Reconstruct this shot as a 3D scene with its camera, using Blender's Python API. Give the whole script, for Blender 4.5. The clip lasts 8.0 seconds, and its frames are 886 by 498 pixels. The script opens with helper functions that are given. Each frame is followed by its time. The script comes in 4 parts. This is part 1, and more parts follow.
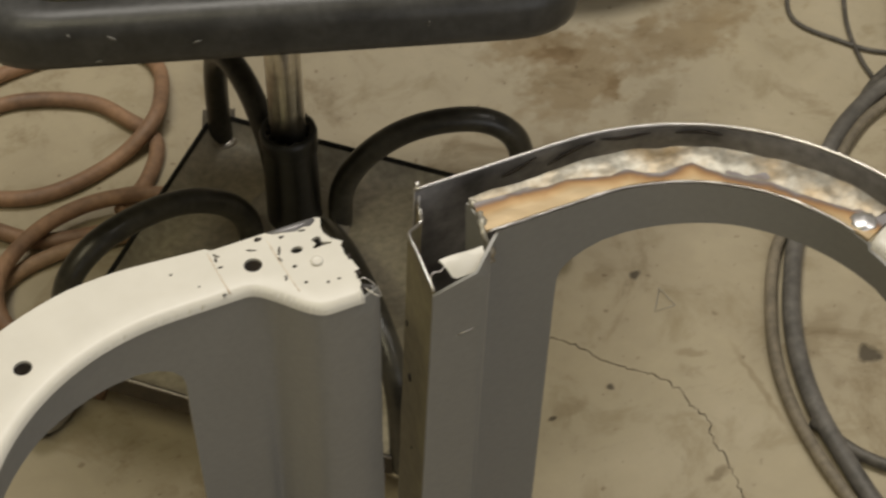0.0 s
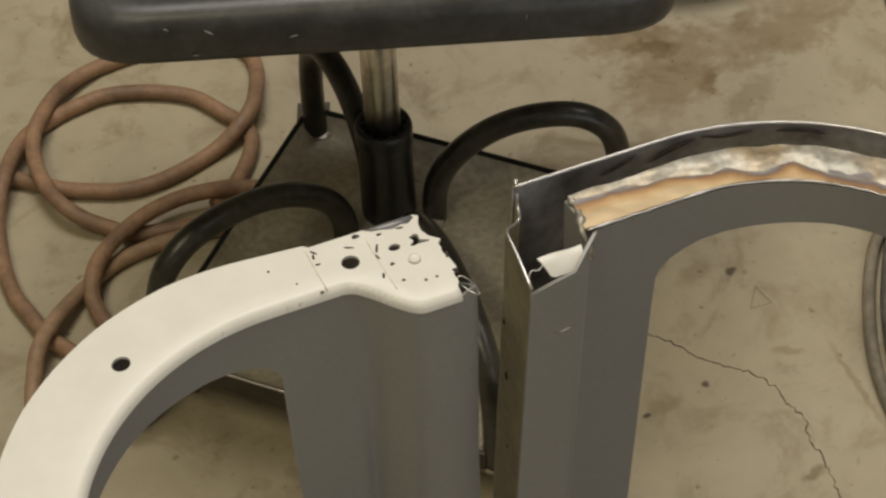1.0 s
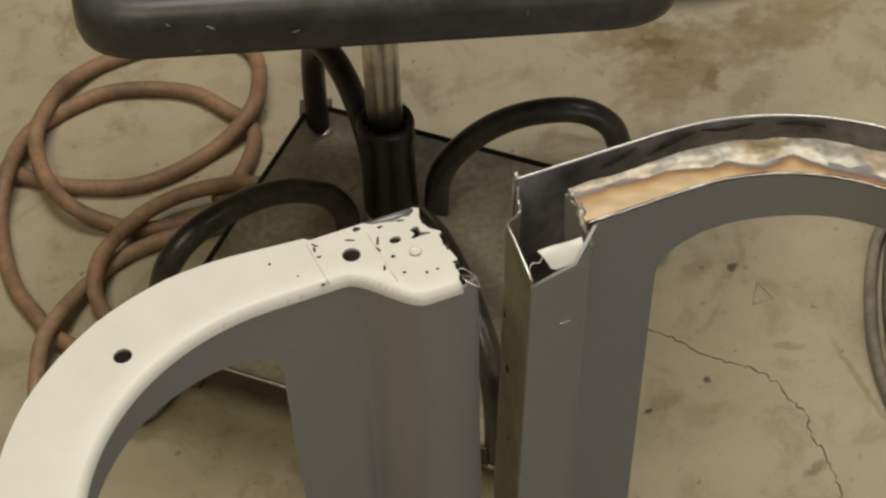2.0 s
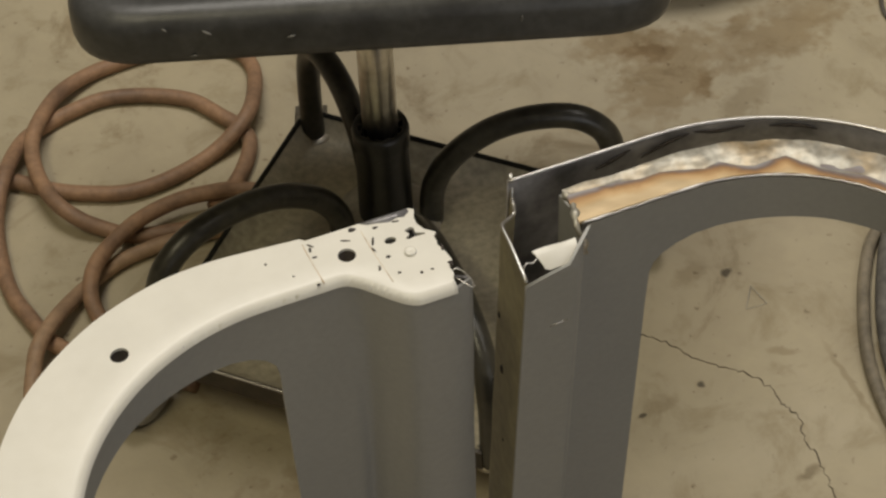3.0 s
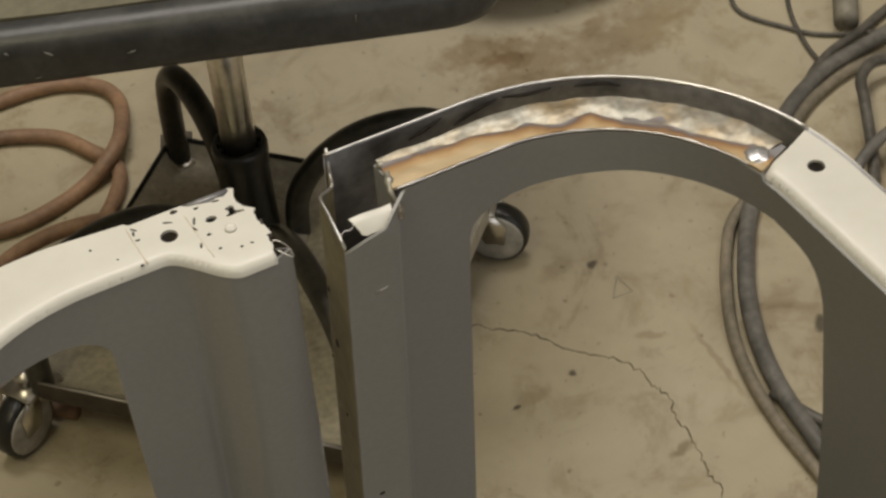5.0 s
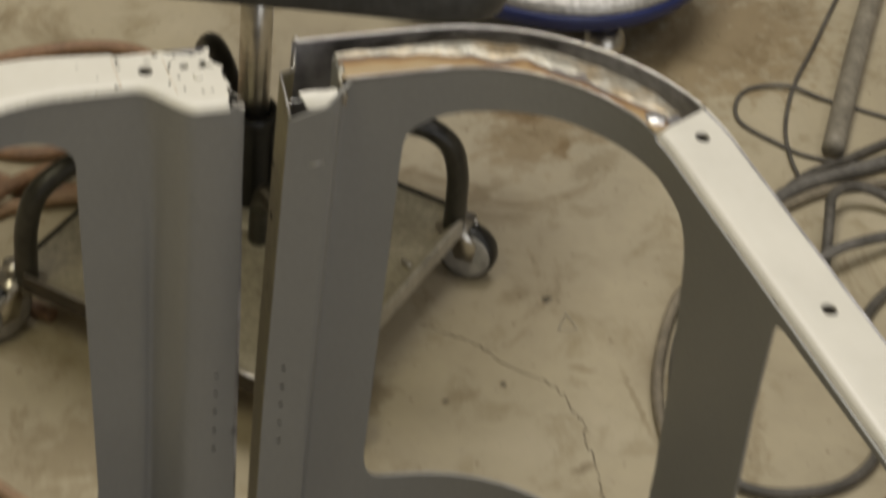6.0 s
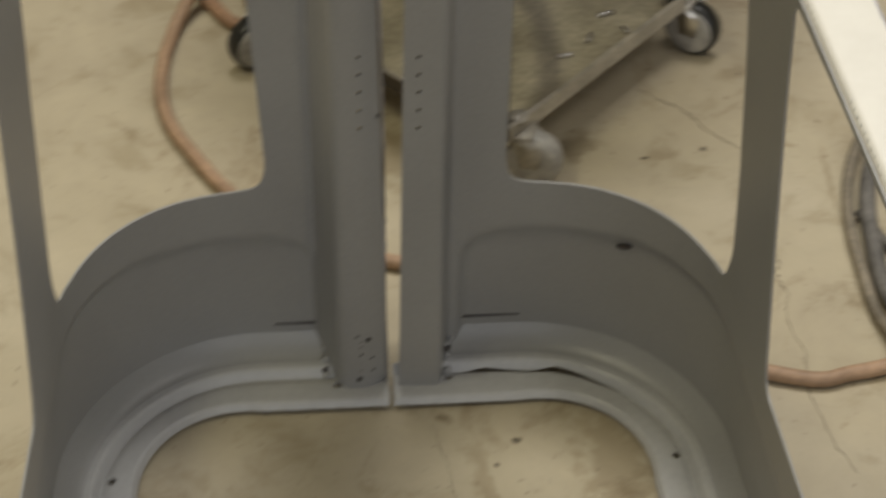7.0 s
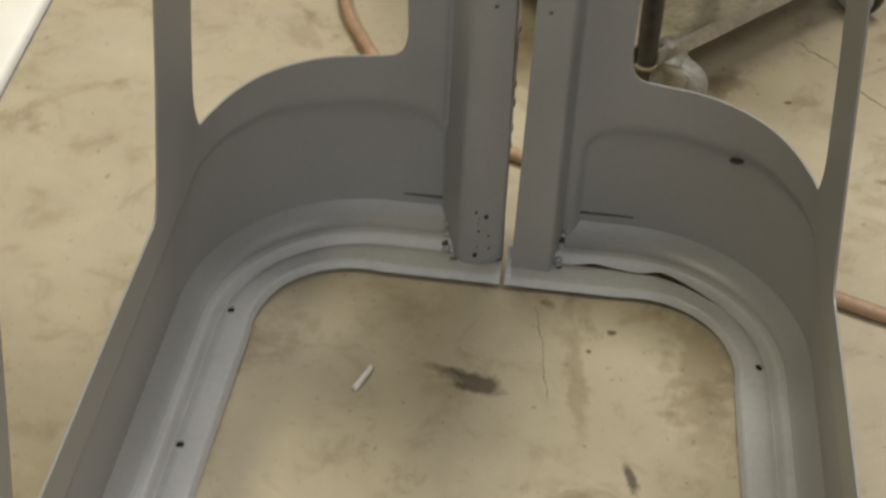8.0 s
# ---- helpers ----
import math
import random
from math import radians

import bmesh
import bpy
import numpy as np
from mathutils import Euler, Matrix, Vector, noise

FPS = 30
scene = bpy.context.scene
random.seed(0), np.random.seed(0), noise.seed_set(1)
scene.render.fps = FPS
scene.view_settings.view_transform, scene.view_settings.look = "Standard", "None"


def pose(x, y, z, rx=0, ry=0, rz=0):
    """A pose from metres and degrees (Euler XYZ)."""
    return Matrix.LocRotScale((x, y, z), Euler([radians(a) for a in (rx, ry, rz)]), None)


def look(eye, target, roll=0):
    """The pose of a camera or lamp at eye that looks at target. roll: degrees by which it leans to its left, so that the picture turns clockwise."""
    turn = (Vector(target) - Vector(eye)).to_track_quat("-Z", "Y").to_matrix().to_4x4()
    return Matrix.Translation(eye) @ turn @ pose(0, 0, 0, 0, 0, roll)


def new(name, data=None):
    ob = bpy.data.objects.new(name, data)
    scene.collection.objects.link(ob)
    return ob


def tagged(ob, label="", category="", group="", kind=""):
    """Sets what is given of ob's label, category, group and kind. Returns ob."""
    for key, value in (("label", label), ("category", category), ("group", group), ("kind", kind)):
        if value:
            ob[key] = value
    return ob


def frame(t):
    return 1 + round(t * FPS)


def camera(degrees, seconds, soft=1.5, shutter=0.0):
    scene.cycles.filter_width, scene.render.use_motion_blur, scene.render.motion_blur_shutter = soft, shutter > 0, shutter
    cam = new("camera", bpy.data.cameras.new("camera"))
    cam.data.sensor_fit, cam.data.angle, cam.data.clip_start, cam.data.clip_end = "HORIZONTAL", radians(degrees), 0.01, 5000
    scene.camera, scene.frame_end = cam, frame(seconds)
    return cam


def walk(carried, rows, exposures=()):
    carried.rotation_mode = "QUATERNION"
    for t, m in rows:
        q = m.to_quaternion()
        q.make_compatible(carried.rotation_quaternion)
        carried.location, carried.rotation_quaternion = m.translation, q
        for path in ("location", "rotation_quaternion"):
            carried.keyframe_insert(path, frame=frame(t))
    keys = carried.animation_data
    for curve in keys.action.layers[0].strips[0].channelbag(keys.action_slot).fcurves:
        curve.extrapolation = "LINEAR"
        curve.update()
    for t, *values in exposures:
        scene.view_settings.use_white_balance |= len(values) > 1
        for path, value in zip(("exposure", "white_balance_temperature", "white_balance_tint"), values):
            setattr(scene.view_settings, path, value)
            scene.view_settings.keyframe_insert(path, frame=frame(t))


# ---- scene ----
cam = camera(24.2, 8.0, soft=2.5, shutter=0.5)
PATH = [
    (0, look((-0.2364, -0.5730, 1.2258), (0.1865, 0.3669, 0.1360), -0.42)),
    (0.5, look((-0.2375, -0.5699, 1.2240), (0.1467, 0.3769, 0.1260), -2.10)),
    (1, look((-0.2375, -0.5656, 1.2241), (0.1240, 0.3956, 0.1307), -2.69)),
    (1.5, look((-0.2373, -0.5673, 1.2233), (0.1201, 0.3941, 0.1287), -2.85)),
    (3, look((-0.2409, -0.5774, 1.2245), (0.1242, 0.3893, 0.1372), -2.65)),
    (3.5, look((-0.2420, -0.5814, 1.2246), (0.1256, 0.3869, 0.1396), -2.76)),
    (4, look((-0.2429, -0.5824, 1.2248), (0.1424, 0.3841, 0.1443), -3.25)),
    (4.5, look((-0.2366, -0.5904, 1.2223), (0.1856, 0.3571, 0.1388), -4.09)),
    (4.7, look((-0.2268, -0.6091, 1.2206), (0.1965, 0.3389, 0.1379), -5.14)),
    (5.8, look((-0.2049, -0.8054, 1.1971), (0.1925, 0.2749, 0.2353), 2.72)),
    (5.9, look((-0.2131, -0.8361, 1.2024), (0.1922, 0.2456, 0.2455), 5.04)),
    (6, look((-0.2227, -0.8652, 1.2084), (0.1918, 0.2064, 0.2441), 6.50)),
    (6.3, look((-0.2215, -0.9292, 1.2169), (0.1638, 0.1354, 0.2329), 6.33)),
    (6.5, look((-0.1989, -0.9762, 1.2170), (0.1523, 0.0859, 0.2177), 4.93)),
    (6.8, look((-0.1204, -1.0492, 1.2072), (0.0927, 0.0297, 0.1870), 2.29)),
    (7, look((-0.0513, -1.0879, 1.2067), (0.0381, -0.0027, 0.1750), 0.93)),
    (7.5, look((0.0053, -1.1924, 1.2155), (-0.0289, -0.0896, 0.1993), 0.18)),
    (8, look((0.0448, -1.2347, 1.1974), (-0.0388, -0.1425, 0.1726), 3.14)),
]
walk(cam, PATH, [(0, 0.0, 6350, 10), (4.7, 0.0, 6350, 10), (5.8, 0.02, 6200, 10), (6.5, 0.16, 6150, 10), (7.0, 0.41, 6050, 10), (7.5, 0.58, 6050, 9), (8.0, 0.62, 6000, 10)])

# ---- light ----
world = bpy.data.worlds.new("world")
scene.world = world
world.use_nodes = True
world.node_tree.nodes["Background"].inputs["Color"].default_value = (0.60, 0.66, 0.75, 1)
world.node_tree.nodes["Background"].inputs["Strength"].default_value = 0.15


def area_lamp(name, matrix, sx, sy, watts, colour):
    data = bpy.data.lights.new(name, "AREA")
    data.shape, data.size, data.size_y = "RECTANGLE", sx, sy
    data.energy, data.color = watts, colour
    ob = new(name, data)
    ob.matrix_world = matrix
    return ob


# unseen main lamp, assumed from the light falling from above
area_lamp("unseen_ceiling_lamp", look((0.35, 0.9, 2.86), (0.25, 0.3, 0)), 1.5, 0.7, 43, (1.0, 0.93, 0.82))
# two unseen side lamps added as fill, the left one yellow
area_lamp("unseen_ceiling_lamp", look((-1.2, -0.5, 2.86), (-1.2, -0.5, 0)), 0.35, 1.3, 21, (1.0, 0.89, 0.58))
area_lamp("unseen_ceiling_lamp", look((1.5, -0.5, 2.86), (1.5, -0.5, 0)), 0.35, 1.3, 11, (1.0, 0.93, 0.84))
# large unseen lamp added behind the camera to fill the upright faces
area_lamp("front_fill", look((0.6, -3.93, 1.5), (0.55, 0, 1.25)), 3.0, 2.5, 29, (1.0, 0.97, 0.93))


# ---- materials ----
def mat(name, base, rough=0.6, metal=0.0, var=0.12, scale=18.0, fine=160.0, bump=0.15, tint=None, coat=0.0):
    """A procedural surface: base colour varied at two scales, with fine relief."""
    m = bpy.data.materials.new(name)
    m.use_nodes = True
    nt = m.node_tree
    b = nt.nodes["Principled BSDF"]
    tc = nt.nodes.new("ShaderNodeTexCoord")
    n1 = nt.nodes.new("ShaderNodeTexNoise")
    n2 = nt.nodes.new("ShaderNodeTexNoise")
    for n, s in ((n1, scale), (n2, fine)):
        n.inputs["Scale"].default_value = s
        n.inputs["Detail"].default_value = 5
        nt.links.new(tc.outputs["Object"], n.inputs["Vector"])
    r1 = nt.nodes.new("ShaderNodeValToRGB")
    dark = tint if tint else tuple(c * (1 - 2.2 * var) for c in base)
    r1.color_ramp.elements[0].position, r1.color_ramp.elements[0].color = 0.3, (*dark, 1)
    r1.color_ramp.elements[1].position, r1.color_ramp.elements[1].color = 0.62, (*base, 1)
    nt.links.new(n1.outputs["Fac"], r1.inputs["Fac"])
    mix = nt.nodes.new("ShaderNodeMixRGB")
    mix.blend_type = "OVERLAY"
    mix.inputs["Fac"].default_value = min(1.0, var * 2.5)
    nt.links.new(r1.outputs["Color"], mix.inputs["Color1"])
    nt.links.new(n2.outputs["Fac"], mix.inputs["Color2"])
    nt.links.new(mix.outputs["Color"], b.inputs["Base Color"])
    mr = nt.nodes.new("ShaderNodeMapRange")
    mr.inputs["To Min"].default_value, mr.inputs["To Max"].default_value = rough * 0.8, min(1, rough * 1.2)
    nt.links.new(n1.outputs["Fac"], mr.inputs["Value"])
    nt.links.new(mr.outputs["Result"], b.inputs["Roughness"])
    b.inputs["Metallic"].default_value = metal
    b.inputs["Coat Weight"].default_value = coat
    if bump:
        bp = nt.nodes.new("ShaderNodeBump")
        bp.inputs["Strength"].default_value, bp.inputs["Distance"].default_value = bump, 0.0015
        nt.links.new(n2.outputs["Fac"], bp.inputs["Height"])
        nt.links.new(bp.outputs["Normal"], b.inputs["Normal"])
    return m


# stains, other darker patches and one painted shadow on the floor: place, half-lengths, turn and tint
OIL, SMUDGE, FAINT, BROWN = (0.27, 0.26, 0.25), (0.60, 0.57, 0.52), (0.78, 0.75, 0.70), (0.74, 0.67, 0.57)
FLOOR_TINTS = [
    (0.368, 0.393, 0.006, 0.005, 0.3, OIL), (0.369, 0.301, 0.014, 0.005, -0.5, FAINT), (0.296, 0.297, 0.004, 0.004, 0, OIL), (0.241, 0.288, 0.004, 0.003, 0, OIL),
    (0.493, 0.244, 0.013, 0.009, 0.2, OIL), (0.46, 0.275, 0.05, 0.018, 0.5, FAINT), (0.34, 0.405, 0.02, 0.013, 0.4, FAINT), (0.330, 0.19, 0.014, 0.006, 0.2, SMUDGE),
    # first: a long thin darker streak; last: a broad darkening of the far floor
    (0.400, 0.25, 0.004, 0.055, -0.04, FAINT), (0.438, 0.625, 0.085, 0.05, 0.6, BROWN), (0.455, 0.60, 0.03, 0.010, 0.9, BROWN), (0.43, 0.66, 0.035, 0.012, -0.4, BROWN), (0.415, 0.68, 0.06, 0.03, -0.3, BROWN), (0.55, 0.63, 0.08, 0.035, 0.2, BROWN), (0.52, 0.66, 0.03, 0.012, 0.7, BROWN), (0.68, 0.74, 0.17, 0.11, 0.3, BROWN),
    (0.36, 0.55, 0.035, 0.012, 0.5, FAINT), (0.48, 0.57, 0.04, 0.016, 0.4, FAINT),
    (-0.011, -0.108, 0.030, 0.013, -0.3, OIL), (-0.035, -0.099, 0.020, 0.006, -0.15, SMUDGE), (0.118, -0.19, 0.017, 0.006, 1.9, OIL), (0.040, -0.010, 0.008, 0.006, 0, SMUDGE),
    # last: the right leg's shadow on the floor, painted as a faint band
    (0.094, -0.037, 0.006, 0.005, 0, OIL), (0.078, -0.06, 0.003, 0.003, 0, OIL), (0.07, -0.10, 0.010, 0.07, 0.15, FAINT), (0.17, -0.08, 0.035, 0.10, 0.05, FAINT),
    # second: darkens the floor along the tray's front-right edge
    (-0.03, 0.30, 0.12, 0.05, 0.2, FAINT), (0.178, 0.306, 0.030, 0.018, 0.5, SMUDGE), (0.255, 0.29, 0.02, 0.010, 0.3, FAINT), (-0.20, 0.93, 0.03, 0.012, 1.2, SMUDGE),
]


def concrete():
    m = bpy.data.materials.new("worn concrete")
    m.use_nodes = True
    nt = m.node_tree
    b = nt.nodes["Principled BSDF"]
    tc = nt.nodes.new("ShaderNodeTexCoord")

    def noise_at(s, d=6, dist=0.0, rough=0.6):
        n = nt.nodes.new("ShaderNodeTexNoise")
        n.inputs["Scale"].default_value, n.inputs["Detail"].default_value = s, d
        n.inputs["Distortion"].default_value, n.inputs["Roughness"].default_value = dist, rough
        nt.links.new(tc.outputs["Object"], n.inputs["Vector"])
        return n.outputs["Fac"]

    def ramp(fac, *stops):
        r = nt.nodes.new("ShaderNodeValToRGB")
        while len(r.color_ramp.elements) < len(stops):
            r.color_ramp.elements.new(0.5)
        for e, (p, c) in zip(r.color_ramp.elements, stops):
            e.position, e.color = p, (*c, 1)
        nt.links.new(fac, r.inputs["Fac"])
        return r.outputs["Color"]

    def mult(a, c, f=1.0, mode="MULTIPLY"):
        x = nt.nodes.new("ShaderNodeMixRGB")
        x.blend_type = mode
        x.inputs["Fac"].default_value = f
        nt.links.new(a, x.inputs["Color1"])
        nt.links.new(c, x.inputs["Color2"])
        return x.outputs["Color"]

    def blot_at(x, y, rx, ry, rot, dark):
        """A soft-edged dark blot with a ragged outline, centred at x, y."""
        shift = nt.nodes.new("ShaderNodeVectorMath")
        shift.operation = "MULTIPLY_ADD"
        shift.inputs[1].default_value = (min(rx, ry) * 2.2,) * 3
        nt.links.new(wobble, shift.inputs[0])
        nt.links.new(tc.outputs["Object"], shift.inputs[2])
        mp = nt.nodes.new("ShaderNodeMapping")
        mp.vector_type = "TEXTURE"
        mp.inputs["Location"].default_value = (x + min(rx, ry) * 1.1, y + min(rx, ry) * 1.1, 0)
        mp.inputs["Rotation"].default_value = (0, 0, rot)
        mp.inputs["Scale"].default_value = (rx, ry, 1000)
        nt.links.new(shift.outputs[0], mp.inputs["Vector"])
        ln = nt.nodes.new("ShaderNodeVectorMath")
        ln.operation = "LENGTH"
        nt.links.new(mp.outputs["Vector"], ln.inputs[0])
        return ramp(ln.outputs["Value"], (0.5, dark), (1.0, (1, 1, 1)))

    warp = nt.nodes.new("ShaderNodeTexNoise")
    warp.inputs["Scale"].default_value, warp.inputs["Detail"].default_value = 70.0, 4
    nt.links.new(tc.outputs["Object"], warp.inputs["Vector"])
    wobble = warp.outputs["Color"]
    base = ramp(noise_at(3.2, 6, 0.3), (0.30, (0.355, 0.307, 0.22)), (0.52, (0.447, 0.395, 0.285)), (0.72, (0.51, 0.457, 0.345)))
    mottles = ramp(noise_at(17.0, 9, 0.5, 0.66), (0.30, (0.72, 0.68, 0.60)), (0.47, (0.97, 0.96, 0.95)), (0.7, (1.05, 1.04, 1.02)))
    dirt = ramp(noise_at(6.5, 9, 0.9, 0.7), (0.33, (0.55, 0.49, 0.40)), (0.43, (0.93, 0.92, 0.90)), (0.9, (1, 1, 1)))
    specks = ramp(noise_at(120.0, 3, 0.2, 0.5), (0.24, (0.50, 0.45, 0.39)), (0.33, (1, 1, 1)), (0.9, (1.02, 1.02, 1.0)))
    col = mult(mult(mult(base, mottles, 1.0), dirt, 0.8), specks, 0.9)
    for floor_tint in FLOOR_TINTS:
        col = mult(col, blot_at(*floor_tint))
    nt.links.new(col, b.inputs["Base Color"])
    b.inputs["Roughness"].default_value = 0.72
    bp = nt.nodes.new("ShaderNodeBump")
    bp.inputs["Strength"].default_value, bp.inputs["Distance"].default_value = 0.35, 0.002
    nt.links.new(noise_at(70.0, 6), bp.inputs["Height"])
    nt.links.new(bp.outputs["Normal"], b.inputs["Normal"])
    return m


def weld_steel():
    m = bpy.data.materials.new("heat tinted ground steel")
    m.use_nodes = True
    nt = m.node_tree
    b = nt.nodes["Principled BSDF"]
    tc = nt.nodes.new("ShaderNodeTexCoord")
    n = nt.nodes.new("ShaderNodeTexNoise")
    n.inputs["Scale"].default_value, n.inputs["Detail"].default_value, n.inputs["Distortion"].default_value = 45.0, 3.0, 0.6
    nt.links.new(tc.outputs["Object"], n.inputs["Vector"])
    away = nt.nodes.new("ShaderNodeAttribute")
    away.attribute_name = "away_from_bead"
    blur = nt.nodes.new("ShaderNodeMath")
    blur.operation = "MULTIPLY_ADD"
    blur.inputs[1].default_value = 0.55
    nt.links.new(n.outputs["Fac"], blur.inputs[0])
    nt.links.new(away.outputs["Fac"], blur.inputs[2])
    r = nt.nodes.new("ShaderNodeValToRGB")
    # blue-grey at the bead, then brown, then straw
    stops = ((0.26, (0.25, 0.24, 0.25)), (0.40, (0.17, 0.125, 0.105)), (0.53, (0.30, 0.17, 0.075)), (0.74, (0.46, 0.31, 0.155)), (1.0, (0.50, 0.385, 0.235)))
    while len(r.color_ramp.elements) < len(stops):
        r.color_ramp.elements.new(0.5)
    for e, (p, c) in zip(r.color_ramp.elements, stops):
        e.position, e.color = p, (*c, 1)
    nt.links.new(blur.outputs[0], r.inputs["Fac"])
    nt.links.new(r.outputs["Color"], b.inputs["Base Color"])
    b.inputs["Metallic"].default_value, b.inputs["Roughness"].default_value = 0.55, 0.40
    n2 = nt.nodes.new("ShaderNodeTexNoise")
    n2.inputs["Scale"].default_value = 220.0
    nt.links.new(tc.outputs["Object"], n2.inputs["Vector"])
    bp = nt.nodes.new("ShaderNodeBump")
    bp.inputs["Strength"].default_value, bp.inputs["Distance"].default_value = 0.12, 0.001
    nt.links.new(n2.outputs["Fac"], bp.inputs["Height"])
    nt.links.new(bp.outputs["Normal"], b.inputs["Normal"])
    return m


CONCRETE = concrete()
CRACK = mat("crack dirt", (0.27, 0.225, 0.165), 0.9, var=0.2)
GREY = mat("grey satin paint", (0.268, 0.265, 0.254), 0.38, var=0.04, scale=7, fine=300, bump=0.015)
# on the bottom flange this is GREY lightened for the light from above
LIGHTGREY = mat("light grey and lit-flange paint", (0.385, 0.382, 0.373), 0.40, var=0.05, scale=14, bump=0.03)
WHITE = mat("cream white paint", (0.70, 0.68, 0.625), 0.38, var=0.03, scale=25, bump=0.05)
CHIP = mat("rust chip", (0.05, 0.04, 0.035), 0.8, var=0.25, scale=200)
RUSTY = mat("rust-stained paint", (0.62, 0.55, 0.45), 0.55, var=0.3, scale=120, tint=(0.42, 0.31, 0.20))
OLIVE = mat("olive primer", (0.25, 0.22, 0.13), 0.5, var=0.15, scale=40)
BARE = mat("bare cut steel", (0.66, 0.64, 0.62), 0.32, metal=0.9, var=0.1, scale=60)
WELD = weld_steel()
BEAD = mat("weld bead steel", (0.35, 0.335, 0.29), 0.46, metal=0.6, var=0.2, scale=60, fine=300, bump=0.1, tint=(0.27, 0.20, 0.11))
# near-white base carries the highlight on the weld's end
WELDGLINT = mat("weld steel with painted highlight", (0.88, 0.88, 0.90), 0.3, metal=0.9, var=0.05, scale=60, bump=0.1)
DARKSTEEL = mat("dark mill steel", (0.42, 0.41, 0.43), 0.36, metal=0.3, var=0.22, scale=22, tint=(0.10, 0.098, 0.105))
VINYL = mat("black vinyl", (0.060, 0.060, 0.060), 0.40, var=0.2, scale=30, bump=0.1)
SEATTOP = mat("olive-brown vinyl", (0.17, 0.155, 0.105), 0.6, var=0.12, scale=22, bump=0.2)
RUBBER = mat("black rubber", (0.016, 0.0155, 0.013), 0.36, var=0.25, scale=35, bump=0.15)
DUSTY = mat("dusty dark tube", (0.038, 0.035, 0.026), 0.34, var=0.25, scale=40)
CHROME = mat("scuffed chrome", (0.66, 0.63, 0.57), 0.3, metal=1.0, var=0.12, scale=50, bump=0.05)
TRAY = mat("dirty grey tray steel", (0.50, 0.455, 0.345), 0.40, metal=0.1, var=0.2, scale=14, tint=(0.29, 0.26, 0.19))
TRAYEDGE = mat("tray lip steel", (0.50, 0.465, 0.39), 0.42, metal=0.3, var=0.15, scale=30)
HOSE = mat("faded brown hose", (0.34, 0.205, 0.12), 0.6, var=0.16, scale=25, tint=(0.18, 0.11, 0.07))
ORANGE = mat("orange hose", (0.38, 0.25, 0.155), 0.6, var=0.15, scale=30)
GREYHOSE = mat("grey cable sheath", (0.16, 0.15, 0.135), 0.55, var=0.2, scale=30)
CABLE = mat("dark cable sheath", (0.115, 0.105, 0.09), 0.5, var=0.2, scale=40)
DUNCABLE = mat("dun cable sheath", (0.24, 0.205, 0.15), 0.6, var=0.2, scale=30)
SCUFF = mat("scuffed vinyl", (0.20, 0.195, 0.18), 0.6, var=0.2, scale=200)
# rusty brown darkened for the shaded side of the tray
DARKLIP = mat("shaded rusty lip steel", (0.055, 0.042, 0.028), 0.6, var=0.25, scale=60)
DULLBAR = mat("dull dusty steel", (0.30, 0.27, 0.215), 0.55, metal=0.1, var=0.2, scale=25)
WHEEL = mat("grey wheel plastic", (0.40, 0.385, 0.35), 0.45, var=0.15, scale=60)
DULL = mat("stained aluminium", (0.55, 0.54, 0.52), 0.42, metal=0.5, var=0.3, scale=16, tint=(0.25, 0.23, 0.21))
BLUE = mat("blue trim", (0.02, 0.03, 0.12), 0.4)
PLASTER = mat("workshop wall paint", (0.55, 0.52, 0.46), 0.8, var=0.08, scale=3)
PAPER = mat("off-white paper", (0.75, 0.72, 0.64), 0.7, var=0.05)


# ---- mesh helpers ----
def thickened(src, t):
    """The sheet with two skins and a rim whose corners stay sharp."""
    src.normal_update()
    bm = bmesh.new()
    src.verts.index_update()
    up = [bm.verts.new(v.co + v.normal * t / 2) for v in src.verts]
    dn = [bm.verts.new(v.co - v.normal * t / 2) for v in src.verts]
    for f in src.faces:
        ids = [v.index for v in f.verts]
        bm.faces.new([up[i] for i in ids])
        bm.faces.new([dn[i] for i in reversed(ids)])
    rim = {}
    for e in src.edges:
        if len(e.link_faces) == 1:
            for v in e.verts:
                if v.index not in rim:
                    rim[v.index] = (bm.verts.new(up[v.index].co), bm.verts.new(dn[v.index].co))
            lp = e.link_loops[0]
            a, b = lp.vert.index, lp.link_loop_next.vert.index
            bm.faces.new((rim[b][0], rim[a][0], rim[a][1], rim[b][1]))
    src.free()
    bm.normal_update()
    return bm


def part(name, bm, material, parent=None, label="", smooth=True, thick=0.0):
    me = bpy.data.meshes.new(name)
    bmesh.ops.recalc_face_normals(bm, faces=bm.faces)
    if thick:
        bm = thickened(bm, thick)
    for f in bm.faces:
        f.smooth = smooth
    bm.to_mesh(me)
    bm.free()
    me.materials.append(material)
    ob = new(name, me)
    if parent:
        ob.parent = parent
    if label:
        ob["label"] = label
    return ob


def thing(name, label, category, at=(0, 0, 0), group="", kind=""):
    ob = new(name)
    ob.location = at
    return tagged(ob, label, category, group, kind)


def inside(p, loop):
    x, y = p
    c = False
    for (x1, y1), (x2, y2) in zip(loop, loop[1:] + loop[:1]):
        if (y1 > y) != (y2 > y) and x < (x2 - x1) * (y - y1) / (y2 - y1) + x1:
            c = not c
    return c


